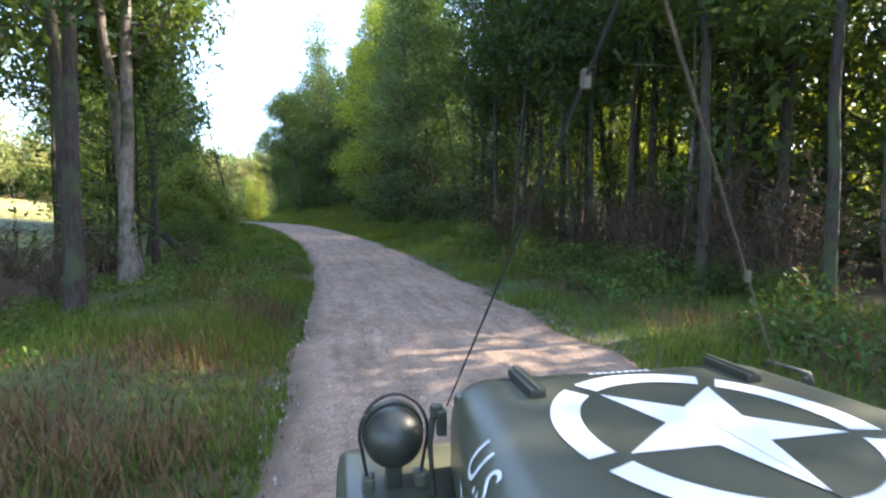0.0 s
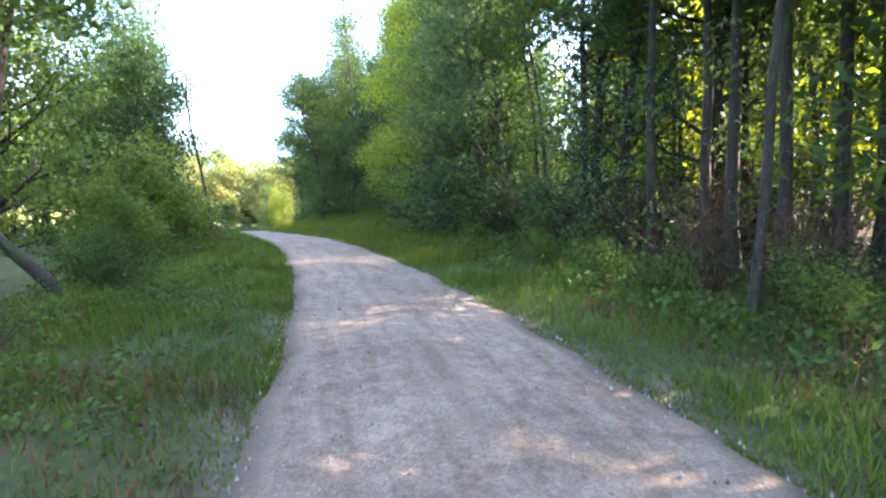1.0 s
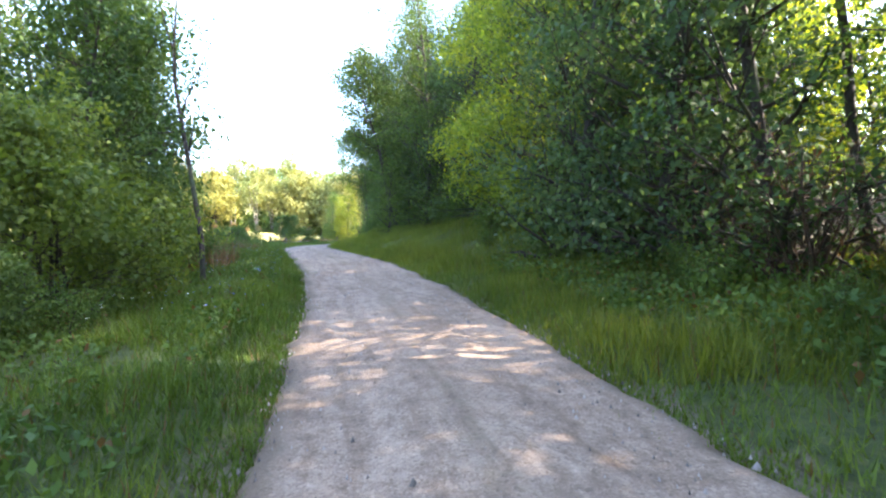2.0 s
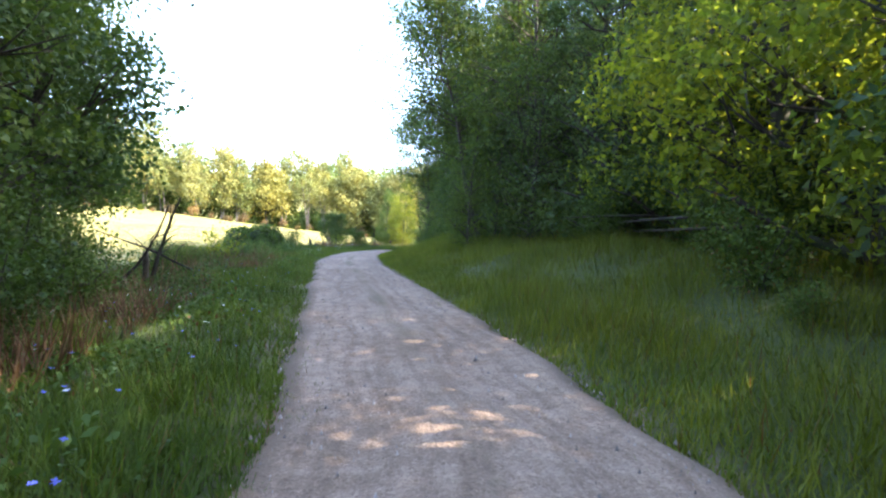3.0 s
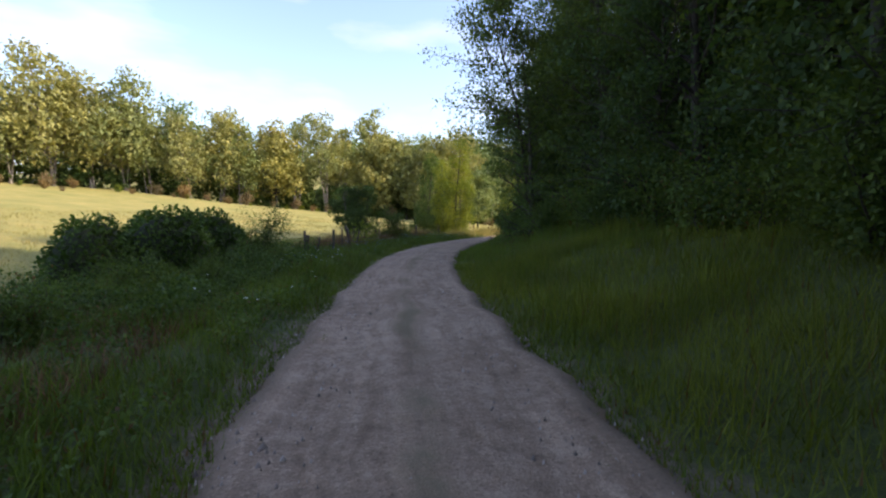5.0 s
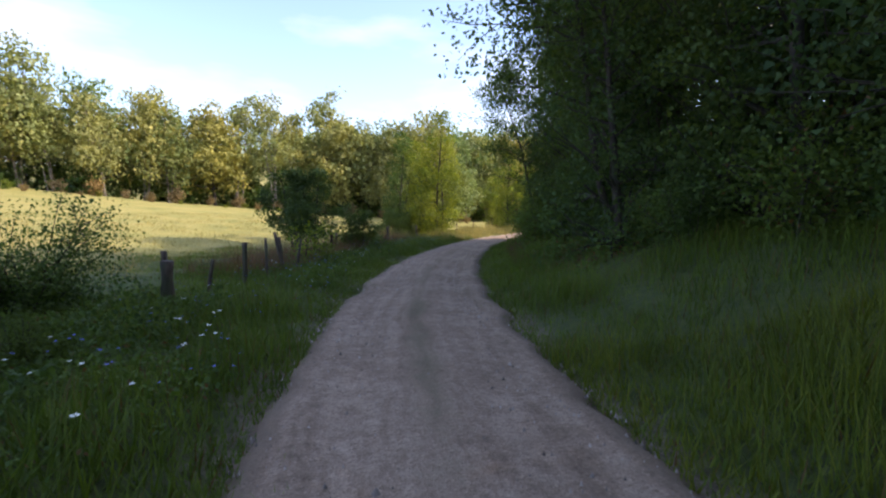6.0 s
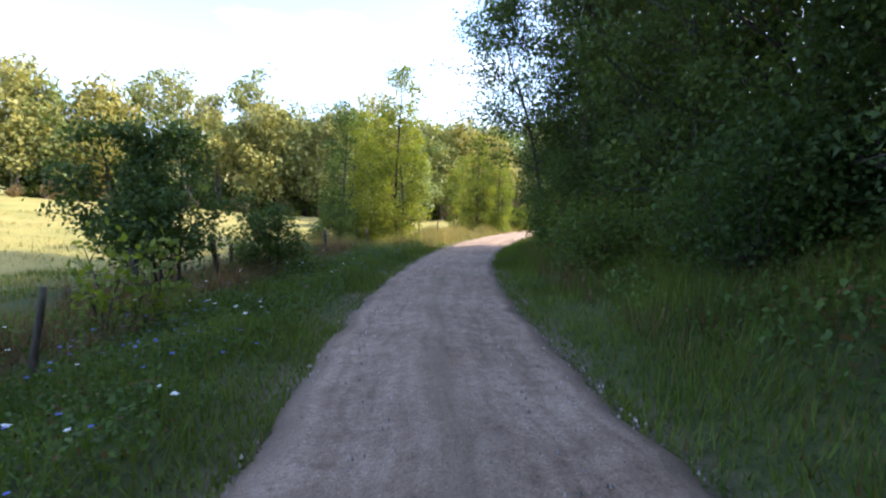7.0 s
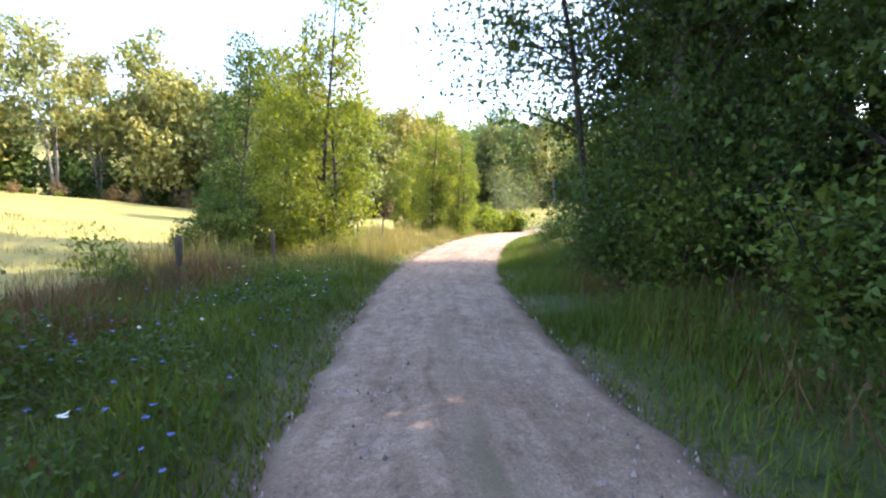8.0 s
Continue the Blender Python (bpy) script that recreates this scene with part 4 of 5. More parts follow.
for x, y, k in ((2.5, 16.4, 1.0), (3.5, 15.4, 0.95), (4.3, 15.8, 1.05), (1.6, 17.8, 0.9), (3.3, 18.6, 0.9), (4.9, 12.2, 1.0), (1.0, 20.6, 0.95), (5.6, 17.6, 1.0), (6.0, 9.0, 1.0), (5.2, 20.4, 0.9)):
    grow("bole", x, y, scale=k)
for x, y, k in ((-3.3, 27.0, 1.1), (-3.0, 28.8, 1.2), (-1.9, 25.2, 1.15)):
    grow("edge_p", x, y, scale=k)
for x, y in ((6.6, 10.4), (8.4, 9.4), (9.6, 12.4), (7.2, 13.2), (11.5, 10.5), (7.0, 15.4), (8.7, 16.0), (9.9, 17.4)):
    grow("edge_b", x, y, scale=rng.uniform(0.9, 1.05))
for x, y, k in ((-1.9, 28.0, 1.1), (-0.6, 23.5, 0.9), (0.9, 21.0, 0.95)):
    grow("edge_c", x, y, scale=k)
for x, y, k in ((2.6, 22.6, 0.9), (3.9, 18.8, 0.95), (5.4, 14.6, 0.9), (6.8, 11.0, 0.95)):
    grow("bole", x, y, scale=k)
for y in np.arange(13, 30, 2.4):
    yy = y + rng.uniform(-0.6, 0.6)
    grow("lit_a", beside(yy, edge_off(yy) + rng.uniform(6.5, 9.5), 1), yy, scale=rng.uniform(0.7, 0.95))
for y in np.arange(8, 31, 1.3):
    yy = y + rng.uniform(-0.4, 0.4)
    grow("brush", beside(yy, edge_off(yy) + rng.uniform(-0.6, 1.8), 1), yy, scale=rng.uniform(0.8, 1.3))
for y in np.arange(-2, 24, 1.5):
    yy = y + rng.uniform(-0.5, 0.5)
    grow("brush", beside(yy, edge_off(yy) + rng.uniform(5.0, 10.0), 1), yy, scale=rng.uniform(0.9, 1.4))
for y in np.arange(7, 31, 1.2):
    yy = y + rng.uniform(-0.5, 0.5)
    grow("under", beside(yy, rng.uniform(2.0, 3.4), 1), yy, scale=rng.uniform(0.35, 0.6))
for y in np.arange(-6, 26, 1.2):
    yy = y + rng.uniform(-0.5, 0.5)
    grow(["brush", "brush", "pole_b", "pole_a"][int(rng.integers(4))], beside(yy, edge_off(yy) + rng.uniform(-0.5, 4.5), 1), yy, scale=rng.uniform(0.8, 1.5))
for y in np.arange(25, 78, 2.3):
    if not 29.0 < y < 35.5:
        grow("edge_p" if y < 31 or 36 < y < 44 else ("edge_f" if y > 50 else ["edge_a", "edge_b", "edge_c"][int(rng.integers(3))]), beside(y, edge_off(y) + rng.uniform(-0.3 if y < 44 else 0.1, 1.4), 1), y, scale=rng.uniform(0.62, 1.2) if y > 50 else rng.uniform(0.9, 1.3))
for y, o, k in ((28.5, 0.3, 0.85), (41.5, -0.8, 1.15), (46.5, -0.4, 1.0), (54.5, 0.4, 1.05), (59.5, 0.4, 1.0), (66.5, 0.8, 0.95), (72, 0.2, 0.9)):
    grow("edge_d", beside(y, edge_off(y) + o, 1), y, scale=k)
# the rearmost rows, out of sight, are added to keep the sun out
for row, gap in ((3.0, 2.4), (6.5, 3.0), (10.5, 3.6), (15.0, 4.2), (19.5, 4.6)):
    for y in np.arange(25, 76, gap):
        yy = y + rng.uniform(-0.8, 0.8)
        if yy < (37 if row < 12 else 31):
            continue
        x = beside(yy, edge_off(yy) + row + rng.uniform(-1, 1), 1)
        if not sun_gap(x, yy):
            grow(["edge_b", "tall_a", "edge_c", "edge_c"][int(rng.integers(4))] if row < 5 else ["deep_a", "deep_b"][int(rng.integers(2))], x, yy, scale=rng.uniform(0.9, 1.1))
for y in np.arange(37, 78, 3.4):
    yy = y + rng.uniform(-1.0, 1.0)
    grow("bush_a", beside(yy, edge_off(yy) + rng.uniform(0.2, 1.6), 1), yy, scale=rng.uniform(0.8, 1.5))
for y in np.arange(26, 82, 1.3):
    yy = y + rng.uniform(-0.5, 0.5)
    grow("under" if rng.uniform() < 0.6 else "bush_b", beside(yy, edge_off(yy) - 0.9 + rng.uniform(-0.5, 0.9), 1), yy, scale=rng.uniform(0.7, 1.2))

# edge trees whose yellowed leaf colour carries painted sunlight
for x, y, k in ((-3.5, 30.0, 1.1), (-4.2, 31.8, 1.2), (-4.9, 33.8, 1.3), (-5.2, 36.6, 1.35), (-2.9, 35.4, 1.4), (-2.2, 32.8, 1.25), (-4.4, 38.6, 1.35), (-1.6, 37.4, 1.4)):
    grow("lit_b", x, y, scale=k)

for y in np.arange(40, 62, 2.4):
    yy = y + rng.uniform(-0.6, 0.6)
    grow("deep_a", beside(yy, edge_off(yy) + rng.uniform(4.0, 9.0), 1), yy, scale=rng.uniform(0.95, 1.15))
for y in np.arange(47, 79, 3.1):
    yy = y + rng.uniform(-0.6, 0.6)
    grow("edge_c", beside(yy, edge_off(yy) + rng.uniform(2.0, 3.2), 1), yy, scale=rng.uniform(0.95, 1.15))

# the copse to the left of the first stretch
for x, y, k, f in ((-6.6, 9.9, "tall_c", 1.0), (-6.95, 10.7, "tall_c", 0.92), (-5.5, 7.0, "stout", 1.0), (-6.0, 7.7, "stout", 0.9), (-7.4, 7.2, "stout", 0.95), (-6.9, 4.9, "stout", 1.0), (-8.6, 8.8, "tall_a", 1.1), (-5.7, 2.6, "stout", 0.9),
                   (-7.9, 13.0, "stout", 0.8), (-8.9, 13.5, "tall_a", 1.1), (-9.2, 14.0, "tall_b", 1.1), (-9.9, 12.4, "tall_a", 1.0), (-9.4, 15.0, "tall_b", 1.0), (-8.9, 10.9, "tall_b", 1.0), (-10.6, 9.4, "tall_a", 1.0),
                   (-5.2, -2.0, "tall_a", 1.0), (-7.8, -4.0, "tall_c", 0.8), (-4.0, -6.0, "tall_a", 1.0), (-11.8, 11.5, "tall_a", 0.9), (-12.5, 5.0, "tall_b", 1.0), (-13.2, 8.6, "tall_a", 0.9), (-9.5, 5.6, "tall_b", 1.0), (-11.4, 14.0, "tall_b", 1.0),
                   (-11.8, 17.4, "left_a", 0.95), (-13.0, 18.6, "stout", 0.8), (-14.4, 14.4, "stout", 0.85),
                   (-17.5, 9.6, "lit_a", 1.0), (-19.5, 5.0, "lit_a", 1.1), (-18.6, 14.6, "lit_a", 1.0), (-20.4, 0.6, "lit_a", 1.0), (-23.0, 10.5, "lit_a", 1.1), (-22.0, 17.0, "lit_a", 1.1), (-16.0, 3.0, "lit_a", 1.0), (-16.0, -3.0, "deep_a", 1.0), (-11.0, 1.5, "deep_b", 1.0), (-12.6, -3.5, "deep_a", 1.0)):
    grow(k, x, y, scale=f)
for x, y, k, f in ((-7.3, 11.4, "pole_a", 0.8), (-7.2, 9.2, "pole_b", 0.9), (-6.9, 8.4, "brush", 0.7), (-8.2, 11.6, "brush", 0.8), (-6.6, 12.4, "brush", 0.6), (-7.9, 15.9, "bush_b", 0.6), (-6.2, 6.2, "brush", 0.7), (-7.4, 5.8, "brush", 0.8),
                   (-9.6, 9.6, "brush", 0.9), (-10.2, 11.2, "brush", 0.9), (-8.8, 6.6, "brush", 0.8), (-9.2, 16.6, "under", 0.8), (-10.4, 14.2, "brush", 0.8)):
    grow(k, x, y, scale=f)
# the thicket and the taller trees that follow
# canopy and edge kinds: their darker leaf colour stands in for shade
for x, y, k, f in ((-11.5, 22.0, "thicket", 1.0), (-10.3, 19.4, "thicket", 0.55), (-13.4, 24.6, "thicket", 0.95), (-9.6, 20.6, "under", 0.5),
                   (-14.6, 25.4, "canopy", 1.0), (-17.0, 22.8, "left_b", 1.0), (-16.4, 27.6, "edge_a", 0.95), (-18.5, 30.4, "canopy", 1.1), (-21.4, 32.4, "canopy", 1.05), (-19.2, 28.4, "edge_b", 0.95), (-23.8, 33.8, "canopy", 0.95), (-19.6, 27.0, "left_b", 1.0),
                   (-13.3, 26.7, "bush_a", 0.75), (-14.4, 28.0, "bush_b", 1.0), (-15.9, 29.4, "bush_b", 0.75), (-17.4, 30.2, "bush_b", 0.8), (-12.2, 24.9, "under", 0.6)):
    grow(k, x, y, scale=f)

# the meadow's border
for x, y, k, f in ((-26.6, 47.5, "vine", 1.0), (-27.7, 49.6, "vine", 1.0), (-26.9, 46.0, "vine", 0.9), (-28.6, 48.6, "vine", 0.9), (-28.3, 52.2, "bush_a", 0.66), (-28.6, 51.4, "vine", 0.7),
                   (-31.5, 63.9, "fence_tree", 0.98), (-30.5, 66.1, "fence_bush", 0.88), (-29.4, 60.6, "sprig", 1.1), (-32.8, 71.8, "sprig", 0.85), (-33.4, 69.6, "sprig", 0.7), (-31.6, 70.4, "under", 0.4), (-32.6, 75.4, "fence_bush", 0.75),
                   (-30.3, 77.2, "gold", 0.98), (-31.9, 78.5, "gold", 0.82), (-34.4, 80.2, "round_dark", 1.0), (-33.2, 76.9, "fence_bush", 0.9), (-28.0, 91.0, "gold", 0.86), (-29.8, 93.5, "gold", 0.75), (-26.6, 91.8, "gold", 0.75), (-33.5, 86.5, "bush_a", 1.0), (-38.0, 93.0, "far_b", 0.6), (-36.0, 101.0, "far_b", 0.75), (-42.0, 104.0, "far_b", 0.85)):
    grow(k, x, y, scale=f)
for k in range(9):
    grow("row", -27.4 + k * 0.62, 95.0 + 0.5 * k + rng.uniform(-0.4, 0.4), scale=rng.uniform(0.85, 1.2))
grow("willow", -20.8, 122.0, scale=1.25)
for k in range(22):
    y = 33.5 + k * 0.85
    grow("under" if k % 5 else "bush_b", beside(y, rng.uniform(2.2, 4.6), -1), y + rng.uniform(-0.3, 0.3), scale=rng.uniform(0.32, 0.55))
grow("sprig", -21.1, 38.5, scale=1.1)
# a large tree that reaches over the lane where the wood ends
grow("leaning", -23.4, 73.2, turn=0)
grow("edge_f", -22.2, 73.0, turn=50, scale=0.85)
grow("tall_c", -22.9, 72.0, scale=0.9)
grow("leaning", -13.6, 47.2, turn=32, scale=1.2)
grow("leaning", -20.4, 60.4, turn=17, scale=1.15)
grow("bush_a", -13.9, 46.2, turn=70, scale=1.1)
grow("edge_b", -20.5, 58.7, turn=200, scale=0.8)
grow("edge_b", beside(40.8, 4.4, 1), 40.8, turn=30, scale=0.72)
grow("bush_a", -23.1, 71.0, turn=40, scale=1.1)
grow("bush_b", -23.7, 72.4, turn=80, scale=1.1)
grow("bush_a", -22.6, 74.4, turn=10, scale=1.2)
# boughs on both sides of the bend
grow("leaning", -12.5, 43.2, turn=15, scale=1.15)
grow("edge_b", -12.9, 42.4, turn=20, scale=0.48)
grow("edge_a", -11.9, 42.9, turn=80, scale=0.5)

# treeline beyond the meadow
LINE = [(-150, 10), (-112, 44), (-95, 64), (-80, 86), (-69, 100), (-59, 112), (-47, 112), (-40, 114), (-33, 124), (-20, 132), (0, 140), (40, 138)]
dist = np.concatenate([[0], np.cumsum([math.dist(a, b) for a, b in zip(LINE, LINE[1:])])])
for rank in (0, 1):
    s = 40.0 + rank * 1.5
    while s < dist[-1] - 34:
        x, y = (float(np.interp(s, dist, [p[k] for p in LINE])) for k in (0, 1))
        airy = -68 < x < -57
        if airy and rank:
            s += 3.0
            continue
        kind = "far_c" if airy and rng.uniform() < 0.75 else ["far_a", "far_b", "far_a", "far_c"][int(rng.integers(4))]
        top = float(np.interp(x, [-110, -90, -84, -80, -76, -70, -66, -61, -57, -52, -44, -36, -10], [22.5, 20.5, 21.2, 19.3, 18.6, 16.8, 16.5, 19.3, 17.6, 16.4, 16.0, 14.5, 16.0]))
        tall = {"far_a": 13.0, "far_b": 11.6, "far_c": 15.5}[kind]
        x, y = x + rng.normal() * 0.7 - rank * 2.4, y + rng.normal() * 0.7 + rank * 3.6
        grow(kind, x, y, scale=(top - land_z(x, y)) / tall * rng.uniform(0.84, 1.2) * (1.07 if airy else 1.0))
        s += rng.uniform(3.2, 4.6) + 3.0 * rank
s = 40.0
while s < dist[-1] - 34:
    x, y = (float(np.interp(s, dist, [p[k] for p in LINE])) for k in (0, 1))
    grow("rust" if rng.uniform() < 0.7 else "row", x + 1.8 + rng.normal() * 0.8, y - 2.4 + rng.normal() * 0.8, scale=rng.uniform(0.3, 0.95))
    s += rng.uniform(2.4, 4.2)
    grow("rust" if rng.uniform() < 0.6 else "row", x + 4.0 + rng.normal() * 1.5, y - 5.5 + rng.normal() * 1.5, scale=rng.uniform(0.2, 0.45))

# the wood's depth behind the treeline, and the wooded hill far behind
pts, small = [], []
for row in range(1, 4):
    for s in np.arange(0, dist[-1], 3.2):
        x, y = (float(np.interp(s, dist, [p[k] for p in LINE])) for k in (0, 1))
        x, y = x - row * 3.0 + rng.normal(), y + row * 4.5 + rng.normal()
        h = rng.uniform(9, 13.5) * (0.45 if -75 < x < -52 else 0.85)
        q = rng.normal(size=(240, 3))
        q /= np.linalg.norm(q, axis=1)[:, None]
        lobe = 1 + 0.35 * np.sin(q[:, :1] * 4 + row) * np.cos(q[:, 1:2] * 5 + s)
        small.append(np.array([x, y, land_z(x, y) + h * 0.47]) + q * lobe * (h * 0.26, h * 0.26, h * 0.5) * rng.uniform(0.65, 1.0, 240)[:, None])
for s in np.arange(0, dist[-1], 0.7):
    x, y = (float(np.interp(s, dist, [p[k] for p in LINE])) for k in (0, 1))
    x, y = x - 2.5 + rng.normal() * 1.5, y + 4.5 + rng.normal() * 1.5
    small.append(np.array([x, y, land_z(x, y)]) + rng.uniform(-1, 1, (46, 3)) * (1.6, 1.6, 0) + np.array([0, 0, 4.2]) * rng.uniform(0, 1, (46, 1)))
for k in range(420):
    x, y = rng.uniform(-150, 160), rng.uniform(146, 250)
    h = rng.uniform(6, 11)
    q = rng.normal(size=(110, 3))
    q /= np.linalg.norm(q, axis=1)[:, None]
    pts.append(np.array([x, y, land_z(x, y) + h * 0.5]) + q * (h * 0.42, h * 0.42, h * 0.55) * rng.uniform(0.6, 1.05, 110)[:, None])
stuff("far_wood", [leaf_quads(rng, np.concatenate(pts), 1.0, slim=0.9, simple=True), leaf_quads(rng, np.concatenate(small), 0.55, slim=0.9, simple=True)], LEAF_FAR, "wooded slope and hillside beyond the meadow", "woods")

for k, s in enumerate(np.arange(42, dist[-1] - 36, 2.7)):
    x, y = (float(np.interp(s, dist, [p[k] for p in LINE])) for k in (0, 1))
    grow("scrub", x - 0.8 + 0.8 * math.sin(k * 2.3), y + 1.6 + 0.9 * math.sin(k * 1.7), turn=(k * 67) % 360, scale=1.12 + 0.35 * math.sin(k * 3.1))


# ---------------------------------------------------------------- fence posts
def post_mesh(seed, height, radius):
    r = np.random.default_rng(seed)
    p = wander(r, (0, 0, -0.3), (0, 0, 1), height + 0.3, 7, 0.014)
    v, q = tube(p, radius * r.uniform(0.85, 1.12, 8), 8)
    cap = np.arange(len(v) - 8, len(v))
    top = np.array([[cap[0], cap[1], cap[2], cap[3]], [cap[0], cap[3], cap[4], cap[7]], [cap[4], cap[5], cap[6], cap[7]]])
    return mesh_of("fence_post", v, np.concatenate([q, top]), False)


POSTS = [(-16.5, 31.5, 0.8, 0.07, 8, 6), (-27.25, 53.4, 0.85, 0.13, 0, 2), (-27.4, 53.55, 1.0, 0.06, 0, 2), (-28.0, 55.0, 0.75, 0.05, 2, 8), (-27.8, 55.8, 0.95, 0.07, 0, 3), (-28.1, 56.95, 1.05, 0.045, -6, -4), (-28.3, 57.9, 1.2, 0.06, 6, -10), (-28.5, 58.1, 1.05, 0.065, 2, -5), (-28.7, 59.0, 0.95, 0.05, -4, 3),
         (-31.36, 63.1, 1.0, 0.11, 0, 2), (-30.8, 64.7, 1.1, 0.08, 2, -3), (-31.5, 66.2, 0.85, 0.06, 2, 4), (-31.5, 71.8, 0.95, 0.09, 0, 2), (-31.0, 75.0, 0.9, 0.07, 0, -4), (-31.0, 79.0, 1.0, 0.07, 2, 0), (-30.6, 82.5, 1.0, 0.05, -3, 2), (-30.2, 86.0, 1.05, 0.05, 2, 4), (-29.6, 89.5, 1.0, 0.05, 0, -3)]
for k, (x, y, h, r, tx, ty) in enumerate(POSTS):
    ob = part_mesh("fence_post", post_mesh(60 + k, h * 0.9, r * 0.72), WOOD_OLD)
    ob.matrix_basis = pose(x, y, land_z(x, y), tx, ty, 0)
    tagged(ob, "weathered crooked wooden fence post in the verge" if abs(tx) + abs(ty) > 7 else "weathered grey-brown wooden fence post", "fence post", "fence posts along the meadow")


def branch_thing(name, seed, start, way, length, radius, material, label):
    r = np.random.default_rng(seed)
    start = (start[0], start[1], start[2] + land_z(start[0], start[1]))
    p = wander(r, start, way, length, 9, 0.07)
    pieces = [tube(p, np.linspace(radius, radius * 0.35, 10), 7)]
    for k in range(4):
        q = wander(r, p[3 + k], np.array(way) + r.normal(size=3) * 0.7, length * 0.25, 4, 0.15)
        pieces.append(tube(q, np.linspace(radius * 0.4, 0.004, 5), 5))
    return tagged(part_mesh(name, mesh_of(name, *joined(pieces), True), material), label, "branch")


branch_thing("leaning_trunk", 91, (-8.7, 15.9, -0.1), (-0.75, -0.3, 1.0), 3.2, 0.13, BARK_DARK, "dark trunk leaning over at the copse's edge")
branch_thing("dead_branch", 92, (-16.3, 33.0, 0.0), (-0.75, -0.5, 0.62), 2.6, 0.03, BARK_DARK, "bare dead branch leaning from the verge")
branch_thing("dead_branch", 93, (-16.6, 31.7, 0.0), (0.1, 0.1, 1.0), 1.9, 0.05, BARK_DARK, "crooked dead branch standing by the fence")
branch_thing("dead_branch", 94, (-16.6, 30.8, 0.0), (0.5, 0.4, 1.0), 2.0, 0.035, BARK_DARK, "bare dead branch propped against a tree")
branch_thing("fallen_branch", 95, (-13.5, 47.6, 0.05), (0.8, -0.35, 0.05), 2.6, 0.035, BARK_PALE, "pale fallen branch lying on the grassy bank")
branch_thing("bare_trunk", 96, (-11.2, 24.9, 0.0), (-0.05, 0.02, 1.0), 8.6, 0.06, BARK_DARK, "thin bare dead trunk standing beside the bushes")

# ---------------------------------------------------------------- the jeep
OLIVE = plain("olive_drab_paint", (0.07, 0.075, 0.05), 0.38, 0, 0.12, 5, 0.02, 0.25)
OLIVE_DARK = plain("dark_olive_metal", (0.035, 0.038, 0.028), 0.4, 0.1, 0.2, 14)
STENCIL = plain("white_stencil_paint", (0.72, 0.74, 0.74), 0.55, 0, 0.06, 18)
RUBBER = plain("black_rubber", (0.02, 0.02, 0.02), 0.85, 0, 0.2, 20)
CABLE = plain("black_cable", (0.02, 0.018, 0.016), 0.6, 0, 0.2, 30)
ROPE = plain("pale_rope", (0.12, 0.1, 0.072), 0.9, 0, 0.2, 60)
HOOD_Z, ROUND = 1.021, 0.10
jeep = new("jeep")
jeep.matrix_basis = pose(0.534, 1.013, 0.001, 0.67, 0.47, 11.95)
tagged(jeep, "olive drab military jeep with a white star on its bonnet", "jeep")


def bonnet_half(y):
    return float(np.interp(y, [-0.62, 0.4], [0.6, 0.475]))


def on_bonnet(y, s, lift=0.0, side=-1):
    """A point of the bonnet, s metres round the rounded shoulder outwards from where the flat top ends."""
    w = bonnet_half(y) - ROUND
    quarter = ROUND * math.pi / 2
    if s <= 0:
        return Vector((side * (w + s), y, HOOD_Z + lift))
    if s <= quarter:
        a = s / ROUND
        return Vector((side * (w + (ROUND + lift) * math.sin(a)), y, HOOD_Z - ROUND + (ROUND + lift) * math.cos(a)))
    return Vector((side * (w + ROUND + lift), y, HOOD_Z - ROUND - (s - quarter)))


bm = bmesh.new()
prof = [-bonnet_half(0) + ROUND, -0.2, 0.0] + [ROUND * math.pi / 2 * k / 6 for k in range(1, 7)] + [ROUND * math.pi / 2 + 0.14]
rings = []
for y in [-0.62, -0.4, -0.2, 0.0, 0.2, 0.34, 0.385, 0.4]:
    drop = 0.0 if y < 0.35 else (0.006 if y < 0.39 else 0.03)
    left = [on_bonnet(y, s if s > -0.3 else -(bonnet_half(y) - ROUND), 0, -1) - Vector((0, 0, drop)) for s in reversed(prof)]
    right = [on_bonnet(y, s, 0, 1) - Vector((0, 0, drop)) for s in prof[1:]]
    rings.append([bm.verts.new(p) for p in left + right])
for a, b in zip(rings, rings[1:]):
    for p, q, r, t in zip(a, a[1:], b[1:], b):
        bm.faces.new((p, q, r, t))
bonnet = part("bonnet", bm, OLIVE, jeep, "olive drab bonnet with rounded shoulders", True)

bm = bmesh.new()
star_pts = [(0.254 if k % 2 == 0 else 0.097, radians(54 + 36 * k)) for k in range(10)]
hub = bm.verts.new((0, 0, HOOD_Z + 0.003))
rim = [bm.verts.new((r * math.cos(a), r * math.sin(a), HOOD_Z + 0.003)) for r, a in star_pts]
for a, b in zip(rim, rim[1:] + rim[:1]):
    bm.faces.new((hub, a, b))
part("star", bm, STENCIL, bonnet, "white five-pointed star")
for k in range(5):
    bm = bmesh.new()
    last = None
    for n in range(17):
        a = radians(54 + 72 * k + 4.0 + (72 - 8.0) * n / 16)
        now = [bm.verts.new((r * math.cos(a) - 0.005, r * math.sin(a) - 0.004, HOOD_Z + 0.003)) for r in (0.267, 0.331)]
        if last:
            bm.faces.new((last[0], last[1], now[1], now[0]))
        last = now
    part("ring_segment", bm, STENCIL, bonnet, "white arc of the ring round the star")

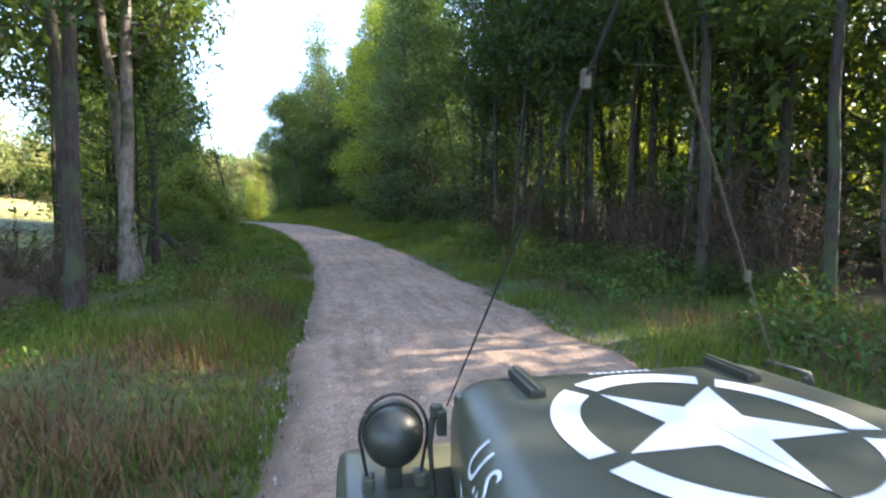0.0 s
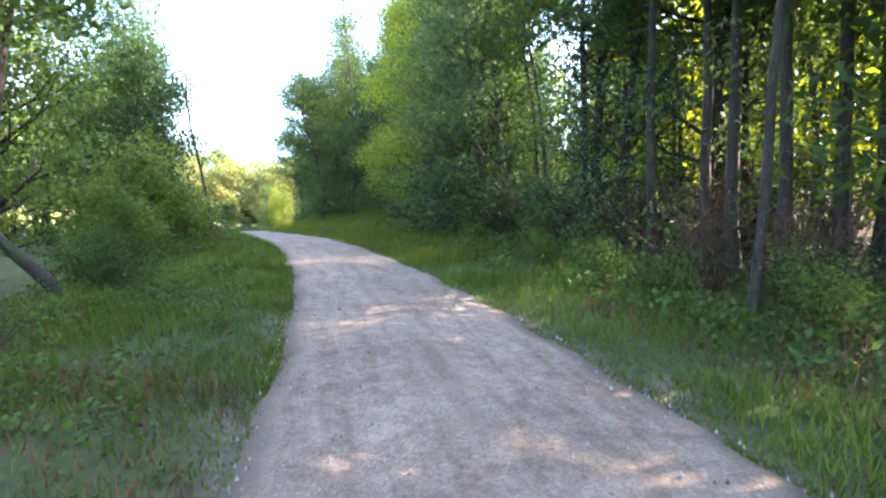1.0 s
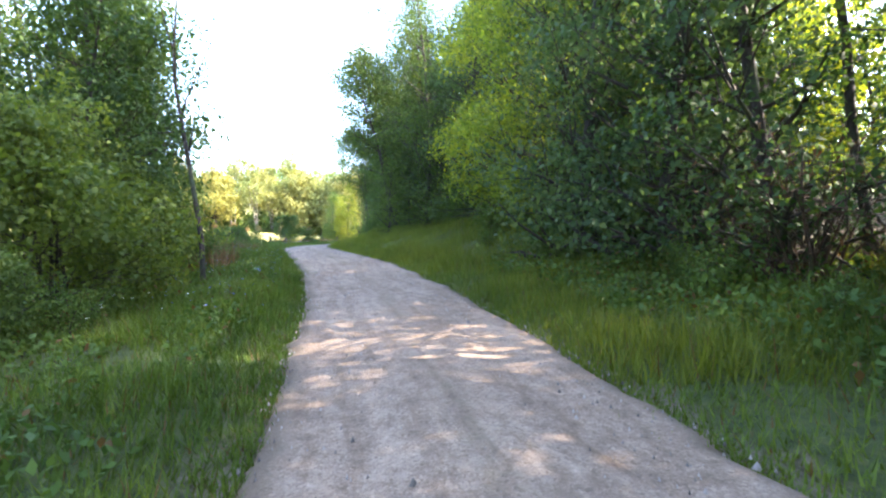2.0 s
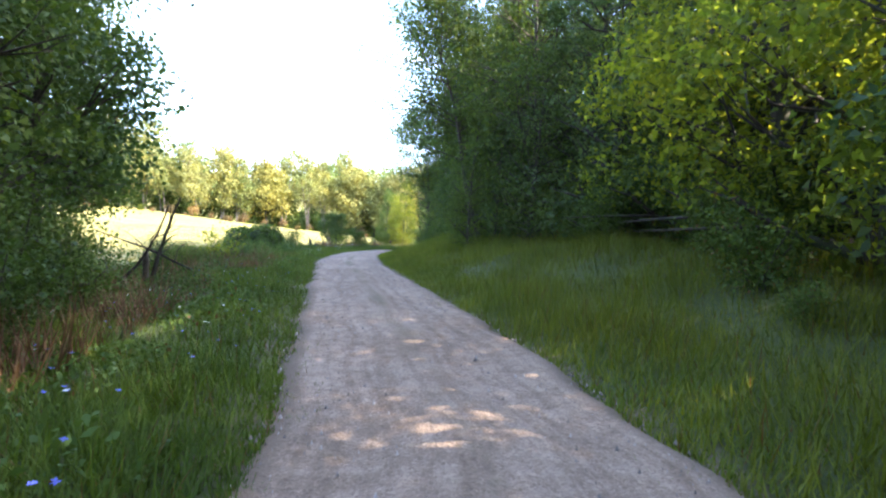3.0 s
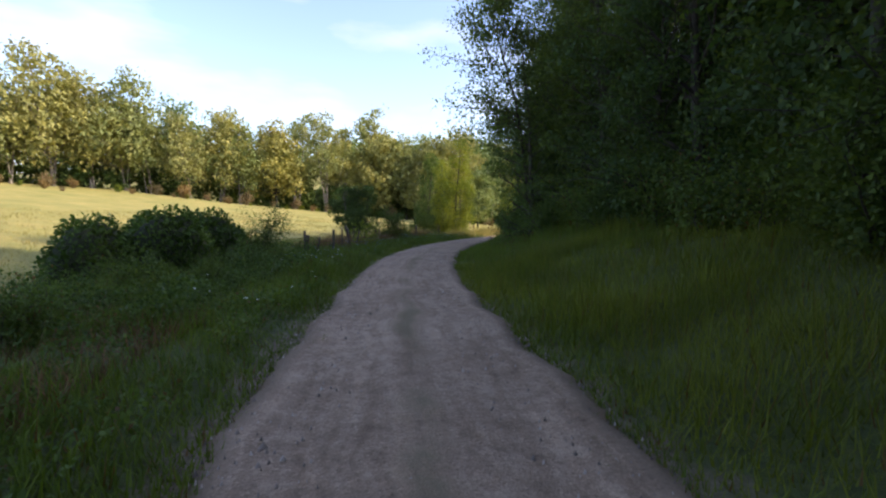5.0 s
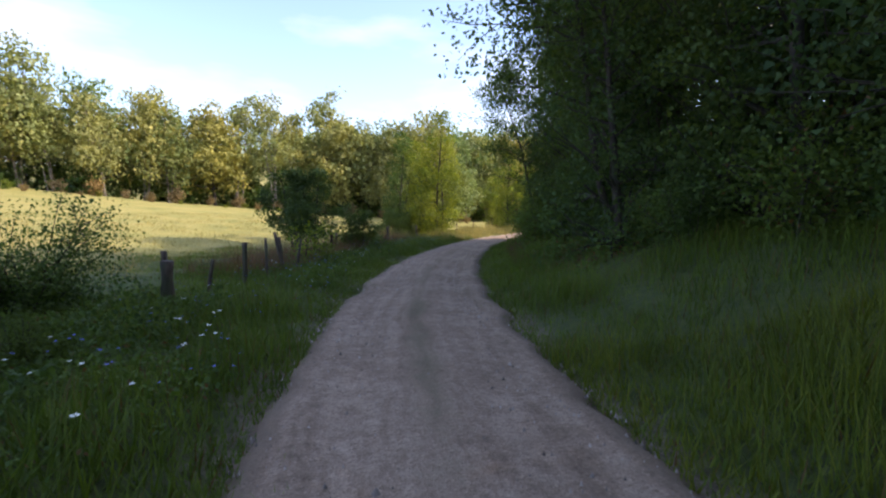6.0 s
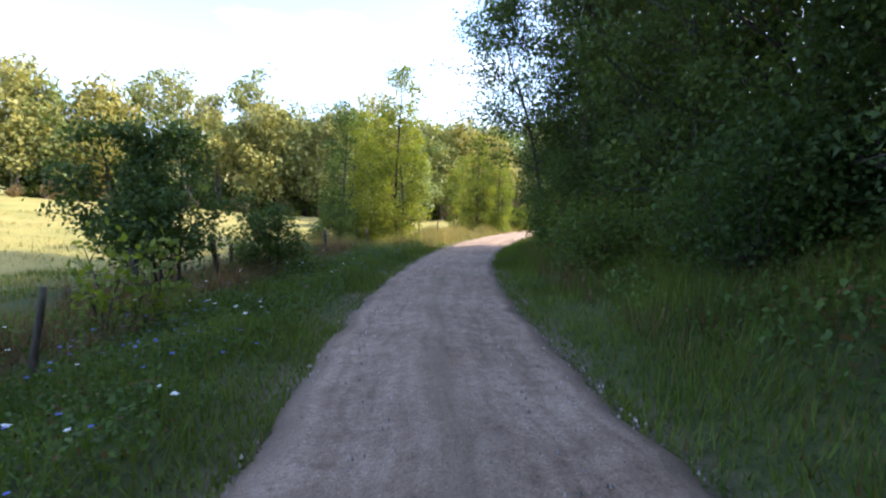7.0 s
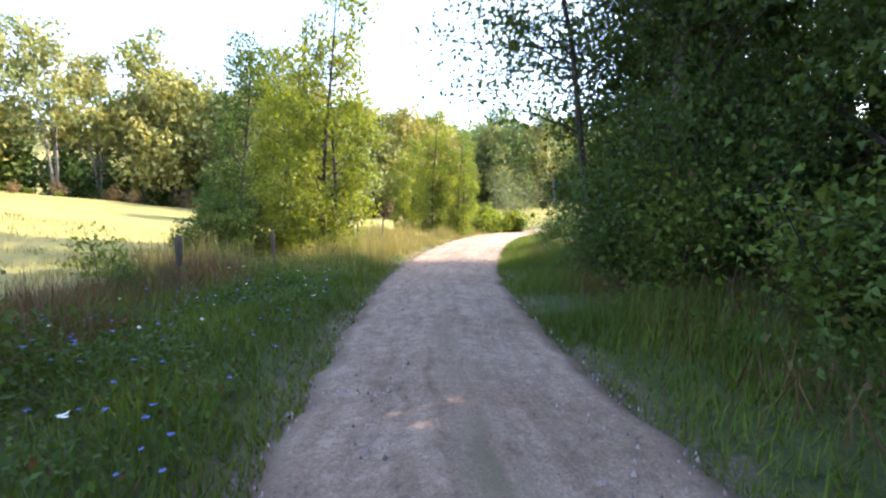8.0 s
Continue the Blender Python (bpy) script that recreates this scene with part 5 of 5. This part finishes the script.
# stencilled letters wrapped over the bonnet's left shoulder
text = bpy.data.curves.new("letters", "FONT")
text.body, text.size, text.space_character = "U.S.A.", 0.105, 1.1
probe = bpy.data.objects.new("letters_probe", text)
scene.collection.objects.link(probe)
bpy.context.view_layer.update()
lettering = bpy.data.meshes.new_from_object(probe)
bpy.data.objects.remove(probe)
bm = bmesh.new()
bm.from_mesh(lettering)
bmesh.ops.triangulate(bm, faces=bm.faces[:])
bmesh.ops.subdivide_edges(bm, edges=[e for e in bm.edges if e.calc_length() > 0.02], cuts=2)
for v in bm.verts:
    v.co = on_bonnet(0.06 - v.co.x, 0.125 - v.co.y, 0.003, -1)
part("lettering", bm, STENCIL, bonnet, "white stencilled letters U.S.A.")
for k in range(6):
    bm = bmesh.new()
    y0 = 0.12 - k * 0.055
    pts = [on_bonnet(y, s, 0.003, -1) for y, s in ((y0, 0.185), (y0 - 0.03, 0.185), (y0 - 0.03, 0.25), (y0, 0.25))]
    bm.faces.new([bm.verts.new(p) for p in pts])
    part("stencil_bar", bm, STENCIL, bonnet)
for k in range(9):
    bm = bmesh.new()
    x0 = -0.1 + k * 0.021
    bm.faces.new([bm.verts.new(p) for p in ((x0, 0.345, HOOD_Z + 0.003), (x0 + 0.014, 0.345, HOOD_Z + 0.003), (x0 + 0.014, 0.358, HOOD_Z + 0.003), (x0, 0.358, HOOD_Z + 0.003))])
    part("stencil_bar", bm, STENCIL, bonnet)


def box(lo, hi, bevel=0.006, segments=2):
    bm = bmesh.new()
    bmesh.ops.create_cube(bm, size=1)
    for v in bm.verts:
        v.co = Vector([(a + b) / 2 + c * (b - a) for a, b, c in zip(lo, hi, v.co)])
    if bevel:
        bmesh.ops.bevel(bm, geom=bm.edges[:], offset=bevel, segments=segments, affect="EDGES", profile=0.6)
    return bm


for sx in (-1, 1):
    blk = part("rest_block", box((sx * 0.3 - 0.021, 0.215, HOOD_Z - 0.002), (sx * 0.3 + 0.021, 0.385, HOOD_Z + 0.022)), OLIVE_DARK, bonnet, "dark wooden windscreen rest block")
    part("strap", box((sx * 0.3 - 0.006, 0.21, HOOD_Z + 0.02), (sx * 0.3 + 0.006, 0.39, HOOD_Z + 0.027), 0.002), OLIVE, blk)

# wings, grille and tub
for sx in (-1, 1):
    bm = bmesh.new()
    prof2 = [(-0.5, 0.33), (-0.34, 0.74), (-0.26, 0.775), (0.52, 0.775), (0.6, 0.75), (0.66, 0.62)]
    rows2 = []
    for y, z in prof2:
        inner = min(0.5, bonnet_half(min(y, 0.4)) - 0.03)
        rows2.append([bm.verts.new((sx * x, y, zz)) for x, zz in ((inner, z), (0.745, z), (0.77, z - 0.012), (0.78, z - 0.05))])
    for a, b in zip(rows2, rows2[1:]):
        for p, q, r, t in zip(a, a[1:], b[1:], b):
            bm.faces.new((p, q, r, t))
    bmesh.ops.recalc_face_normals(bm, faces=bm.faces[:])
    bmesh.ops.solidify(bm, geom=bm.faces[:], thickness=0.006)
    part("wing", bm, OLIVE, jeep, "olive drab flat front wing", True)
part("grille", box((-0.47, 0.36, 0.48), (0.47, 0.392, 0.985), 0.012), OLIVE, jeep)
part("tub", box((-0.72, -2.3, 0.45), (0.72, -0.62, 0.74), 0.03), OLIVE, jeep, "olive drab open body tub")
part("cowl", box((-0.6, -0.64, 0.5), (0.6, -0.615, 1.0), 0.01), OLIVE, jeep)
part("chassis", box((-0.35, -2.2, 0.36), (0.35, 0.5, 0.5), 0.02), OLIVE_DARK, jeep)
for wx in (-0.62, 0.62):
    for wy in (0.12, -1.9):
        bm = bmesh.new()
        circle = [(0.21, 0.06), (0.3, 0.085), (0.355, 0.075), (0.368, 0.05), (0.368, -0.05), (0.355, -0.075), (0.3, -0.085), (0.21, -0.06)]
        loops = [[bm.verts.new((wx + dx, wy + r * math.cos(a), 0.368 + r * math.sin(a))) for r, dx in circle] for a in np.linspace(0, 2 * math.pi, 28, endpoint=False)]
        for a, b in zip(loops, loops[1:] + loops[:1]):
            for k in range(8):
                bm.faces.new((a[k], a[(k + 1) % 8], b[(k + 1) % 8], b[k]))
        bmesh.ops.recalc_face_normals(bm, faces=bm.faces[:])
        wheel = part("wheel", bm, RUBBER, jeep, "black rubber tyre", True)
        bm = bmesh.new()
        bmesh.ops.create_cone(bm, cap_ends=True, segments=24, radius1=0.215, radius2=0.19, depth=0.1, matrix=Matrix.Translation((wx, wy, 0.368)) @ Matrix.Rotation(math.pi / 2, 4, "Y"))
        part("rim", bm, OLIVE, wheel)

# blackout lamp with its guard, on the left wing
LX, LY, LZ = -0.634, 0.341, 0.9
bm = bmesh.new()
bmesh.ops.create_uvsphere(bm, u_segments=28, v_segments=18, radius=0.075)
for v in bm.verts:
    v.co = Vector((v.co.x, v.co.y * (1.0 if v.co.y < 0 else 0.7), v.co.z))
    v.co += Vector((LX, LY, LZ))
lamp = part("blackout_lamp", bm, OLIVE_DARK, jeep, "dark olive domed blackout lamp", True)
bm = bmesh.new()
bmesh.ops.create_cone(bm, cap_ends=True, segments=28, radius1=0.079, radius2=0.079, depth=0.022, matrix=Matrix.Translation((LX, LY + 0.03, LZ)) @ Matrix.Rotation(math.pi / 2, 4, "X"))
part("bezel", bm, OLIVE_DARK, lamp)
part("bracket", box((LX - 0.02, LY - 0.02, 0.77), (LX + 0.02, LY + 0.03, LZ - 0.06), 0.006), OLIVE_DARK, lamp)
hoop = [(LX + 0.085 * math.cos(a), LY - 0.01, LZ + 0.012 + 0.1 * math.sin(a)) for a in np.linspace(-0.35, math.pi + 0.35, 25)]
hoop = [(LX + 0.06, LY - 0.01, 0.772), (LX + 0.07, LY - 0.01, 0.82)] + hoop + [(LX - 0.07, LY - 0.01, 0.82), (LX - 0.06, LY - 0.01, 0.772)]
part_mesh("guard_hoop", mesh_of("guard_hoop", *tube(hoop, [0.0045] * len(hoop), 8), True), CABLE, lamp, "thin black wire brush guard")
for sx in (-1, 1):
    part("guard_foot", box((LX + sx * 0.065 - 0.016, LY - 0.03, 0.772), (LX + sx * 0.065 + 0.016, LY + 0.012, 0.81), 0.007), OLIVE, lamp)

# bonnet latch beside the lamp
latch = part("latch", box((-0.535, 0.27, 0.92), (-0.51, 0.295, 0.985), 0.006), OLIVE_DARK, jeep, "dark metal bonnet latch")
part("latch_hook", box((-0.552, 0.272, 0.965), (-0.52, 0.29, 1.0), 0.007), OLIVE_DARK, latch)
spring = [(-0.545, 0.28, 0.965), (-0.552, 0.278, 0.9), (-0.548, 0.275, 0.84), (-0.545, 0.27, 0.778)]
part_mesh("latch_rod", mesh_of("latch_rod", *tube(spring, [0.008, 0.007, 0.006, 0.009], 8), True), OLIVE_DARK, latch)

# latch and grip on the other side, and the bonnet's middle seam
latch = part("latch", box((0.51, 0.27, 0.92), (0.535, 0.295, 0.985), 0.006), OLIVE_DARK, jeep, "dark metal bonnet latch")
part("latch_hook", box((0.52, 0.272, 0.965), (0.552, 0.29, 1.0), 0.007), OLIVE_DARK, latch)
part_mesh("grip", mesh_of("grip", *tube([(0.452, 0.34, HOOD_Z - 0.01), (0.456, 0.335, HOOD_Z + 0.012), (0.474, 0.22, HOOD_Z + 0.012), (0.478, 0.215, HOOD_Z - 0.012)], [0.006] * 4, 8), True), OLIVE_DARK, bonnet, "dark rod grip on the bonnet's shoulder")
part("seam", box((-0.0004, -0.3, HOOD_Z - 0.002), (0.0004, 0.0, HOOD_Z + 0.0036), 0), OLIVE, bonnet)

# guy lines from the bonnet's corners up over the seats to a short mast at the back
meet = (-0.46, -0.42, HOOD_Z + 0.70)
for name, start, mat in (("guy_line", (-0.499, 0.334, HOOD_Z - 0.05), CABLE), ("guy_line", (0.6, 0.42, HOOD_Z - 0.12), ROPE)):
    line = [tuple(a + (b - a) * f for a, b in zip(start, meet)) for f in np.linspace(0, 1, 12)] + [(-0.2, -1.2, HOOD_Z + 1.05), (0.0, -2.1, HOOD_Z + 1.3)]
    part_mesh(name, mesh_of(name, *tube(line, [0.0024 if mat is CABLE else 0.0018] * len(line), 6), True), mat, jeep, "thin line strung from the bonnet corner")
for f, start in ((0.86, (-0.499, 0.334, HOOD_Z - 0.05)), (0.53, (0.6, 0.42, HOOD_Z - 0.12))):
    c = [a + (b - a) * f for a, b in zip(start, meet)]
    part("insulator", box([v - h for v, h in zip(c, (0.0052, 0.0052, 0.012))], [v + h for v, h in zip(c, (0.0052, 0.0052, 0.012))], 0.003), ROPE, jeep, "small pale insulator on the line")
part_mesh("mast", mesh_of("mast", *tube([(0.0, -2.1, 0.7), (0.0, -2.1, 1.5), (0.0, -2.1, HOOD_Z + 1.32)], [0.02, 0.017, 0.012], 10), True), OLIVE_DARK, jeep, "slim dark mast at the back")
